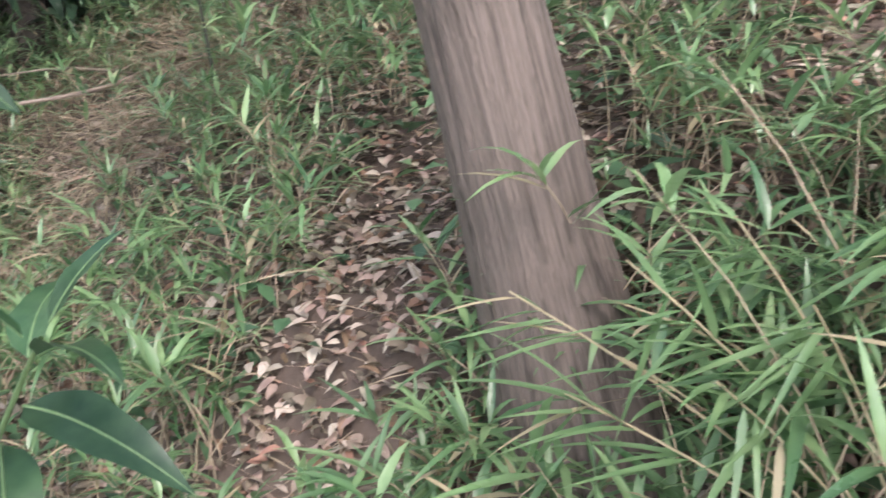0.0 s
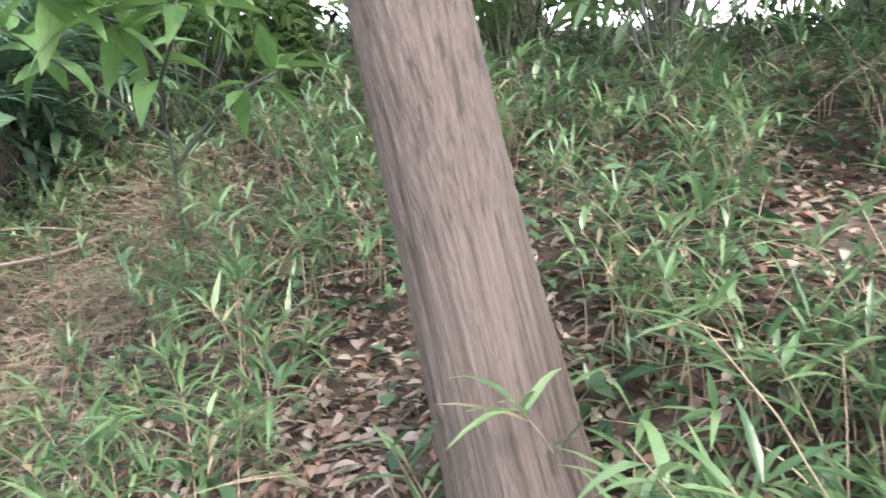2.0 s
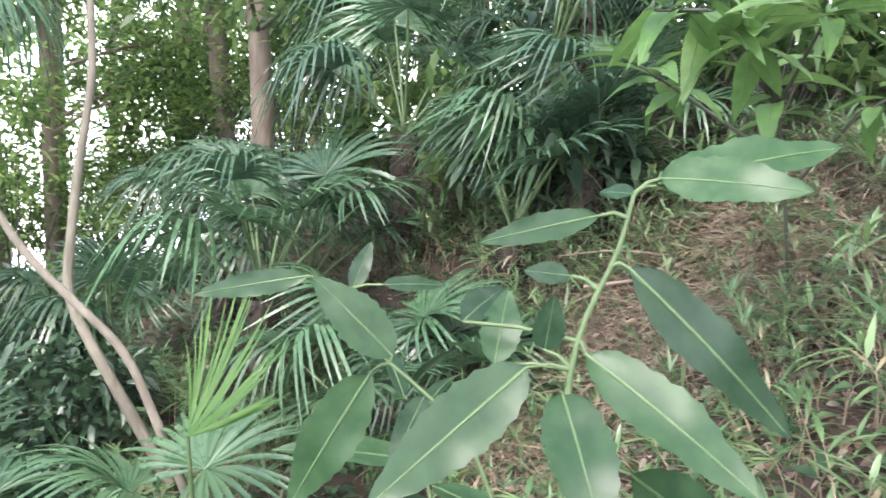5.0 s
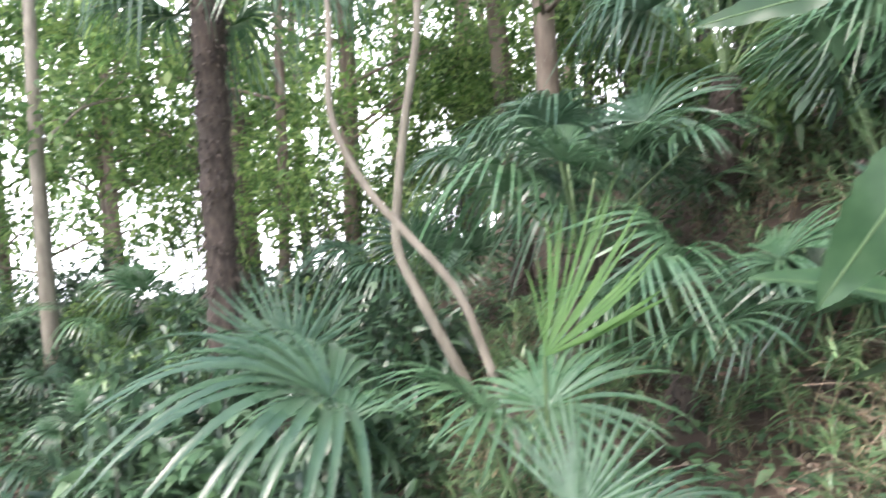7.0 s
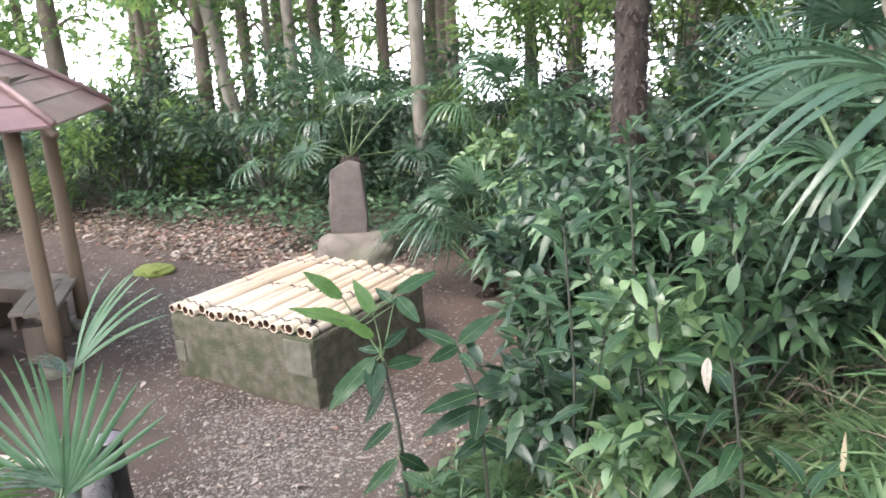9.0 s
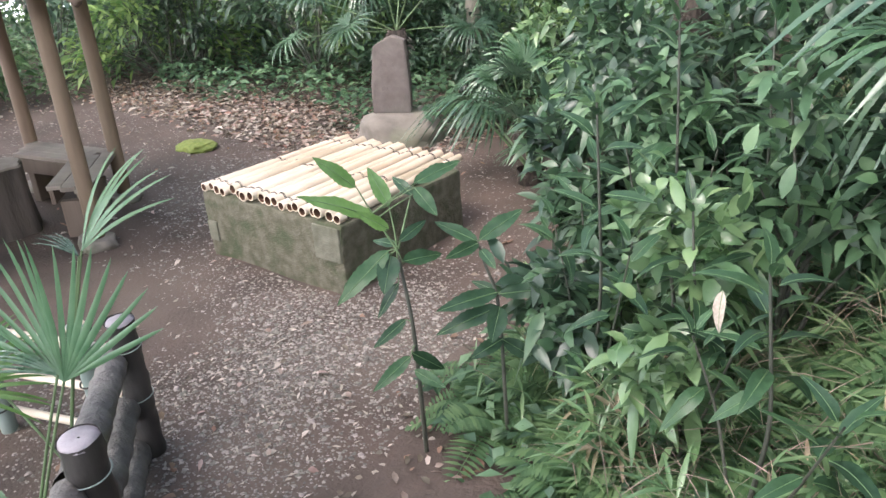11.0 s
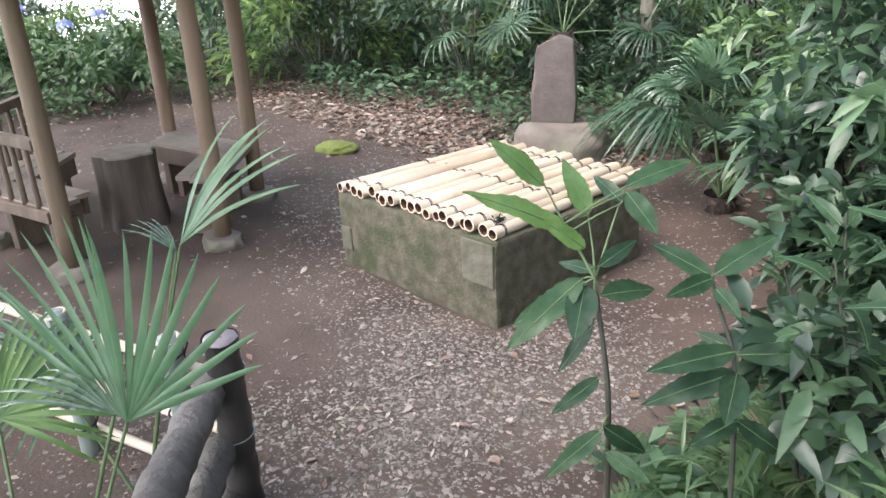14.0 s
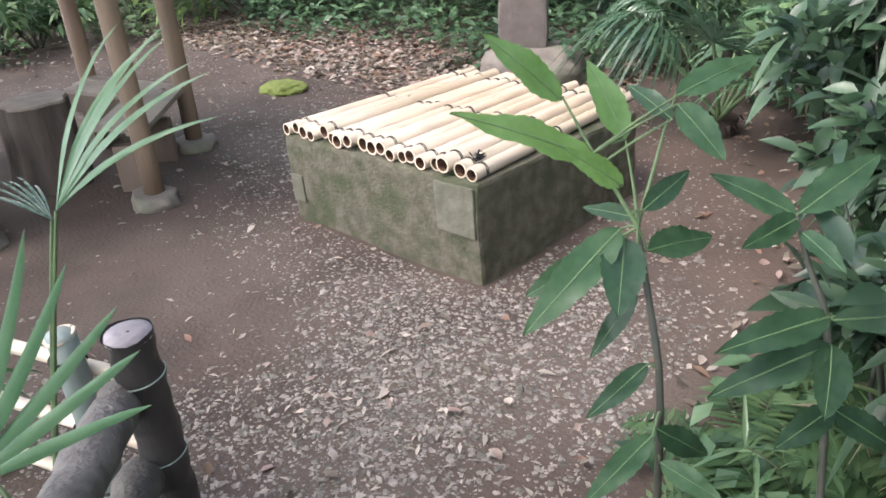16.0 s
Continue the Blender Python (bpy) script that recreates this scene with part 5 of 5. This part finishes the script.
# ---------------------------------------------------------------- bamboo grass, fern, ground cover, litter
def sasa_template(seed, culms, height, leaf):
    """A clump of bamboo grass: thin bent culms, each with a spray of narrow leaves."""
    rng = np.random.default_rng(seed)
    st, lv = Soup(), Soup()
    for _ in range(culms):
        a = rng.uniform(0, 2 * np.pi)
        h = height * rng.uniform(0.55, 1.1)
        d = np.array([math.cos(a), math.sin(a), 0]) * rng.uniform(0.15, 0.55) * h
        b = rng.normal(0, 0.05, 3) * [1, 1, 0]
        u = np.linspace(0, 1, 6)[:, None]
        line = b + u**1.8 * d + u * [0, 0, h] * (1 - 0.15 * u)
        add_tube(st, line, np.linspace(0.0028, 0.0012, 6), 4)
        n = rng.integers(6, 11)
        w = rng.uniform(0.4, 1, n)
        w[:4] = rng.uniform(0.92, 1, 4)
        p = np.stack([np.interp(w, u[:, 0], line[:, i]) for i in range(3)], 1)
        f = unit(d + [0, 0, 0.3 * h]) * 0.5 + random_from(rng, n, -20, 50)
        v, q = blades(p, f, leaf * rng.uniform(0.6, 1.25, n), leaf * rng.uniform(0.085, 0.135, n), rng.uniform(0.1, 0.5, n), 0.3, 4, grassy)
        nq = len(q) // n
        dead = int(rng.integers(1, 3)) if rng.uniform(0, 1) < 0.35 else 0
        lv.add(v, q[: len(q) - dead * nq])
        if dead:
            lv.add(v, q[len(q) - dead * nq :], 1)
    return st.mesh("culms", [M_TWIG]), lv.mesh("leaves", [M_SASA, M_STRAW])


def random_from(rng, n, lo, hi):
    a, e = rng.uniform(0, 2 * np.pi, n), np.radians(rng.uniform(lo, hi, n))
    return np.stack([np.cos(a) * np.cos(e), np.sin(a) * np.cos(e), np.sin(e)], 1)


SASA = [sasa_template(80 + i, 6, 0.36, 0.14) for i in range(5)] + [sasa_template(90 + i, 7, 0.5, 0.17) for i in range(4)] + [sasa_template(98 + i, 9, 0.85, 0.18) for i in range(2)]


def sasa(x, y, i, scale, turn, label="clump of green bamboo grass with a few straw leaves"):
    culms, leaves = SASA[i % len(SASA)]
    root = put("bamboo_grass", culms, None, pose(x, y, float(ground_z(x, y)) - 0.01, 0, 0, turn) @ Matrix.Diagonal((scale, scale, scale, 1)), label, "grass clump", "bamboo grass clumps")
    put("leaves", leaves, root)


BARE = ((6.25, -1.6, 0.3), (6.5, -1.25, 0.22), (7.6, -2.2, 0.35), (6.4, 0.3, 0.4))


def clear_of_bare(x, y):
    ok = np.ones(np.shape(x), bool)
    for cx, cy, r in BARE:
        ok &= (np.asarray(x) - cx) ** 2 + (np.asarray(y) - cy) ** 2 > r * r
    return ok


pts = scatter(1000, 4.6, 11.0, -5.5, 4.5, lambda x, y: (off_line(x, y) > 0.6) & clear_of_bare(x, y) & (x + 0.3 * y > 4.6))
for i, (x, y, z) in enumerate(pts[:300]):
    sasa(x, y, int(RNG.integers(0, 9)), float(RNG.uniform(0.6, 1.05)), float(RNG.uniform(0, 360)))
pts = scatter(900, 5.6, 8.6, -4.4, 1.4, lambda x, y: (off_line(x, y) > 0.55) & clear_of_bare(x, y))
for i, (x, y, z) in enumerate(pts[:340]):
    sasa(x, y, int(RNG.integers(0, 9)), float(RNG.uniform(0.65, 1.1)), float(RNG.uniform(0, 360)))
for i, (x, y, k) in enumerate(((6.2, -2.6, 1.0), (6.38, -2.78, 1.0), (6.08, -2.78, 0.95), (6.55, -2.6, 0.95), (6.25, -3.0, 0.95), (6.65, -2.9, 0.9), (6.0, -2.55, 0.8), (6.8, -2.6, 0.9))):
    sasa(x, y, 9 + i % 2, k, 70.0 * i, "tall clump of bamboo grass with straw-coloured culms")
pts = scatter(400, 4.3, 6.8, 0.2, 2.8, lambda x, y: off_line(x, y) > 0.6)
for i, (x, y, z) in enumerate(pts[:130]):
    sasa(x, y, int(RNG.integers(0, 9)), float(RNG.uniform(0.6, 1.0)), float(RNG.uniform(0, 360)))
pts = scatter(500, 2.5, 4.8, -1.6, 3.2, lambda x, y: (off_line(x, y) > 0.75) & ~in_court(x, y))
for i, (x, y, z) in enumerate(pts[:150]):
    sasa(x, y, int(RNG.integers(0, 9)), float(RNG.uniform(0.6, 1.1)), float(RNG.uniform(0, 360)))
pts = scatter(260, -3.0, 2.6, -4.2, -1.9, lambda x, y: (y < -1.75 - 0.37 * (1.36 - x) - 0.25) & (off_line(x, y) > 0.5))
for i, (x, y, z) in enumerate(pts[:70]):
    sasa(x, y, int(RNG.integers(0, 9)), float(RNG.uniform(0.5, 0.8)), float(RNG.uniform(0, 360)))


def sasa_spray(x, y, tips, seed):
    """Long-leaved bamboo grass leaning over the path: culms to given tips, narrow leaves fanned round each."""
    rng = np.random.default_rng(seed)
    z = float(ground_z(x, y))
    root = empty("bamboo_grass", x, y, z, label="leaning spray of long bamboo grass leaves with bleached tips", category="grass clump", group="bamboo grass clumps")
    for tip in tips:
        tip = np.array(tip) - [x, y, z]
        u = np.linspace(0, 1, 9)[:, None]
        culm = u ** 1.5 * tip * [1, 1, 0] + u ** 0.8 * tip * [0, 0, 1]
        s = Soup()
        add_tube(s, culm, np.linspace(0.0032, 0.0016, 9), 5)
        soup_part("culm", s, [M_STRAW], root)
        ahead = unit(tip * [1, 1, 0] + [-0.05, 0.05, 0])
        for k in range(11):
            q = culm[-1] + (culm[-3] - culm[-1]) * rng.uniform(0, 1)
            d = ahead * rng.uniform(0.5, 1.2) + rng.normal(0, 0.55, 3) * [1, 1, 0.75]
            n = rng.uniform(0.12, 0.23)
            v, f = blades(q, d, n, n * rng.uniform(0.06, 0.09), rng.uniform(0.05, 0.35), 0.25, 7, grassy)
            soup_part("leaf", Soup().add(v, f), [M_STRAW if rng.uniform(0, 1) < 0.14 else M_SASA], root)


sasa_spray(6.42, -2.72, ((6.15, -2.38, 2.44), (6.06, -2.26, 2.38), (6.26, -2.46, 2.5), (6.3, -2.56, 2.4), (6.05, -2.38, 2.28), (6.2, -2.5, 2.3)), 5)
sasa_spray(6.62, -2.85, ((6.4, -2.6, 2.5), (6.48, -2.72, 2.56), (6.36, -2.72, 2.42), (6.55, -2.68, 2.42)), 6)


def fern_template(seed, n, length):
    """A fern: arching fronds, each a rib with paired toothed leaflets."""
    rng = np.random.default_rng(seed)
    s = Soup()
    for i in range(n):
        a = i * 2 * np.pi / n + rng.uniform(-0.3, 0.3)
        e = radians(rng.uniform(25, 60))
        d = np.array([math.cos(a) * math.cos(e), math.sin(a) * math.cos(e), math.sin(e)])
        L = length * rng.uniform(0.75, 1.15)
        u = np.linspace(0, 1, 20)
        line = L * (u[:, None] * d - (u**2)[:, None] * [0, 0, 0.62])
        add_tube(s, line[::3], 0.0016, 3)
        side = unit(np.cross(d, [0, 0, 1]))
        w = u[3:]
        pl = L * 0.23 * np.sin(np.pi * (w * 0.9 + 0.06)) ** 0.8
        for sg in (-1, 1):
            f = sg * side + 0.35 * d + rng.normal(0, 0.05, (len(w), 3))
            v, q = blades(line[3:], f, pl, L * 0.038, 0.25, 0.1, 3, grassy)
            s.add(v, q)
    return s.mesh("fern", [M_FERN])


FERNS = [fern_template(5 + i, 9, 0.42) for i in range(3)]
pts = scatter(260, 2.45, 3.9, -1.4, 0.9, lambda x, y: (off_line(x, y) > 0.7) & ~in_court(x, y))
for i, (x, y, z) in enumerate(pts[:30]):
    sasa(x, y, int(RNG.integers(0, 9)), float(RNG.uniform(0.7, 1.1)), float(RNG.uniform(0, 360)))
pts = scatter(420, 2.35, 4.4, -1.9, 0.6, lambda x, y: (off_line(x, y) > 0.55) & ~in_court(x, y))
for i, (x, y, z) in enumerate(pts[:120]):
    k = float(RNG.uniform(0.75, 1.3))
    put("fern", FERNS[i % 3], None, pose(x, y, z, 0, 0, float(RNG.uniform(0, 360))) @ Matrix.Diagonal((k, k, k, 1)), "light green arching fern on the bank", "fern", "ferns")
pts = scatter(200, -0.5, 2.6, -3.4, -2.0, lambda x, y: (y < -1.95 - 0.37 * (1.36 - x)) & (off_line(x, y) > 0.5))
for i, (x, y, z) in enumerate(pts[:44]):
    put("fern", FERNS[i % 3], None, pose(x, y, z, 0, 0, float(RNG.uniform(0, 360))) @ Matrix.Diagonal((0.95, 0.95, 0.95, 1)), "light green arching fern behind the fence", "fern", "ferns")


def carpet(name, pts, lift, size, ratio, material, lo, hi, label, droop=0.3, profile=lance, seg=2):
    n = len(pts)
    v, f = blades(pts + np.stack([0 * lift, 0 * lift, lift], 1), random_dirs(n, lo, hi), size * RNG.uniform(0.6, 1.35, n), size * ratio * RNG.uniform(0.7, 1.2, n), droop, 0.25, seg, profile, twist=RNG.normal(0, 0.35, n))
    put(name, Soup().add(v, f).mesh(name, [material]), None, None, label, "ground cover", kind="stuff")


# dry leaves: thick on the bank and at the yard's far edge, thin on the yard
def litter_keep(x, y):
    s = x + 0.5 * np.clip(y - 0.4, 0, 30)
    base = np.where(in_court(x, y), 0.06, 0.8)
    base = np.where((y > 1.7) & (x < 0.3), 0.75, base)
    base = np.where((s > 0.9) & (y < -0.25) & in_court(x, y), 0.12, base)
    return RNG.uniform(0, 1, len(x)) < base


for k, (mt, n) in enumerate(((M_DRY, 17000), (M_DRY2, 9000), (M_DRY3, 6000))):
    p = scatter(n, -7, 9.5, -5, 5.5, litter_keep)
    carpet("dry_leaf_litter", p, RNG.uniform(0.003, 0.025, len(p)), 0.05, 0.5, mt, -14, 28, ("brown", "pale tan", "rusty")[k] + " dry fallen leaves scattered over the soil", 0.25, seg=3)
    p = scatter(n * 2 // 3, 5.4, 8.2, -3.6, 0.8, lambda x, y: x > 0)
    carpet("dry_leaf_litter", p, RNG.uniform(0.003, 0.03, len(p)), 0.052, 0.48, mt, -22, 38, ("brown", "pale tan", "rusty")[k] + " dry fallen leaves on the bank", 0.4, seg=4)
for k, (mt, n) in enumerate(((M_DRY, 2600), (M_DRY2, 1800), (M_DRY3, 1300))):
    p = scatter(n, -4.8, 0.2, 1.55, 3.0, lambda x, y: RNG.uniform(0, 1, len(x)) < np.clip((y - 1.5) * 2, 0, 1))
    carpet("dry_leaf_litter", p, RNG.uniform(0.003, 0.025, len(p)), 0.075, 0.5, mt, -14, 28, ("brown", "pale tan", "rusty")[k] + " dry fallen leaves along the yard edge", 0.25)
p = scatter(2400, 0.2, 2.4, -1.8, 0.4, lambda x, y: RNG.uniform(0, 1, len(x)) < 0.05 + 0.8 * np.exp(-(((x - 1.5) / 0.55) ** 2 + ((y + 0.85) / 0.32) ** 2)))
carpet("dry_leaf_litter", p, RNG.uniform(0.003, 0.014, len(p)), 0.036, 0.36, M_DRY2, -14, 24, "pale broken bits of dry leaf on the gravel", 0.2)
# low leafy cover on the bank and round the yard
p = scatter(42000, 2.2, 11, -5, 6, lambda x, y: ~in_court(x, y) & (off_line(x, y) > 0.45) & (clear_of_bare(x, y) | (RNG.uniform(0, 1, len(x)) < 0.1)) & (RNG.uniform(0, 1, len(x)) < 0.75))
carpet("low_green_cover", p, RNG.uniform(0.02, 0.16, len(p)), 0.085, 0.55, M_COVER, -15, 45, "low mixed green leaves covering the bank", 0.3)
p = scatter(30000, -11, 3, 2.3, 9, lambda x, y: ~in_court(x, y))
carpet("low_green_cover", p, RNG.uniform(0.02, 0.3, len(p)), 0.11, 0.5, M_COVER, -15, 45, "low mixed green leaves behind the yard", 0.3)
p = scatter(16000, -11, -4.4, -6, 2.6, lambda x, y: ~in_court(x, y) & (off_line(x, y) > 0.4))
carpet("low_green_cover", p, RNG.uniform(0.02, 0.25, len(p)), 0.10, 0.5, M_FERN, -15, 45, "fresh green low plants beyond the shelter", 0.3)
p = scatter(16000, -4.4, 2.8, -5.2, -1.9, lambda x, y: (y < -1.9 - 0.37 * (1.36 - x)) & (off_line(x, y) > 0.5))
carpet("low_green_cover", p, RNG.uniform(0.02, 0.15, len(p)), 0.08, 0.5, M_COVER, -15, 45, "low green plants behind the fence", 0.3)
# dry straw and twigs on the bank
p = scatter(16000, 5.2, 8.6, -3.2, 2.4, lambda x, y: (off_line(x, y) > 0.5) & (RNG.uniform(0, 1, len(x)) < 0.3 + 0.7 * (((x - 6.4) ** 2 + (y - 0.3) ** 2) < 0.8)))
carpet("dry_straw", p, RNG.uniform(0.01, 0.12, len(p)), 0.26, 0.02, M_TWIG, -10, 30, "thin dry straw and twigs on the bank", 0.1, grassy)


for mt, n, tint in ((M_DRY, 1500, "brown"), (M_DRY2, 450, "pale tan"), (M_DRY3, 500, "rusty")):
    p = scatter(n, 5.55, 6.75, -2.7, -0.9, lambda x, y: off_line(x, y) > 0.35)
    carpet("dry_leaf_litter", p, RNG.uniform(0.003, 0.035, len(p)), 0.055, 0.46, mt, -25, 42, tint + " curled dry leaves round the foot of the trunk", 0.4, seg=4)
p = scatter(7000, 5.6, 7.4, -0.5, 1.3, lambda x, y: ((x - 6.35) / 0.8) ** 2 + ((y - 0.35) / 0.6) ** 2 < RNG.uniform(0.2, 1.2, len(x)))
carpet("dry_straw", p, RNG.uniform(0.05, 0.3, len(p)), 0.3, 0.016, M_TWIG, -25, 25, "tangled mound of dry brown straw on the bank", 0.1, grassy)


p = scatter(1500, 3.1, 5.0, -1.5, 0.3, lambda x, y: (off_line(x, y) > 0.6) & (RNG.uniform(0, 1, len(x)) < 0.8))
carpet("dry_straw", p, RNG.uniform(0.03, 0.4, len(p)), 0.26, 0.015, M_DRY, -20, 35, "thin dry stems among the ferns on the bank", 0.15, grassy)


def gravel():
    """Small angular stones in a band between the shelter and the well and down the path."""
    n = 150000
    x, y = RNG.uniform(-4.2, 2.5, n), RNG.uniform(-1.6, 2.4, n)
    x[:60000], y[:60000] = RNG.normal(1.35, 0.6, 60000), RNG.normal(-0.6, 0.6, 60000)
    x[-35000:], y[-35000:] = RNG.normal(-0.7, 0.45, 35000), RNG.uniform(-0.6, 2.4, 35000)
    keep = in_court(x, y) & ~((x > -0.02) & (x < 1.22) & (y > -0.02) & (y < 1.14))
    trod = np.exp(-(((x + 2.0) / 1.2) ** 2 + ((y + 0.6) / 1.1) ** 2)) + 1.1 * np.exp(-(((x - 0.2) / 0.75) ** 2 + ((y + 0.85) / 0.38) ** 2)) + 0.6 * np.exp(-(((x + 0.9) / 0.5) ** 2 + ((y + 0.35) / 0.5) ** 2))
    patch = 0.5 + 0.5 * np.sin(3.1 * x + 1.3 * np.sin(2.7 * y)) * np.cos(3.7 * y + 1.1 * np.sin(2.1 * x))
    keep &= RNG.uniform(0, 1, n) > np.clip(1.5 * trod + 0.3 * patch, 0, 0.97)
    x, y = x[keep], y[keep]
    n = len(x)
    r = np.clip(RNG.lognormal(-5.5, 0.48, n), 0.0025, 0.018)
    base = np.array([(1, 0, 0), (-0.5, 0.87, 0), (-0.5, -0.87, 0), (0.5, 0.75, 0.75), (-0.85, 0.1, 0.7), (0.4, -0.7, 0.8)], float)
    faces = np.array([(3, 4, 5), (0, 3, 5), (1, 4, 3), (2, 5, 4), (0, 1, 3), (1, 2, 4), (2, 0, 5)])
    a = RNG.uniform(0, 2 * np.pi, n)
    v = base[None] * (1 + RNG.uniform(-0.3, 0.3, (n, 6, 1))) * (r[:, None, None] * RNG.uniform(0.7, 1.3, (n, 1, 3)) * [1, 1, 0.6])
    c, s = np.cos(a)[:, None], np.sin(a)[:, None]
    v = np.stack([c * v[..., 0] - s * v[..., 1], s * v[..., 0] + c * v[..., 1], v[..., 2]], -1)
    v += np.stack([x, y, ground_z(x, y) - 0.002], 1)[:, None]
    f = (np.arange(n)[:, None, None] * 6 + faces[None]).reshape(-1, 3)
    put("gravel", Soup().add(v, f).mesh("gravel", [M_STONE_BITS], False), None, None, "grey angular gravel trodden into the yard soil", "gravel", kind="stuff")


gravel()
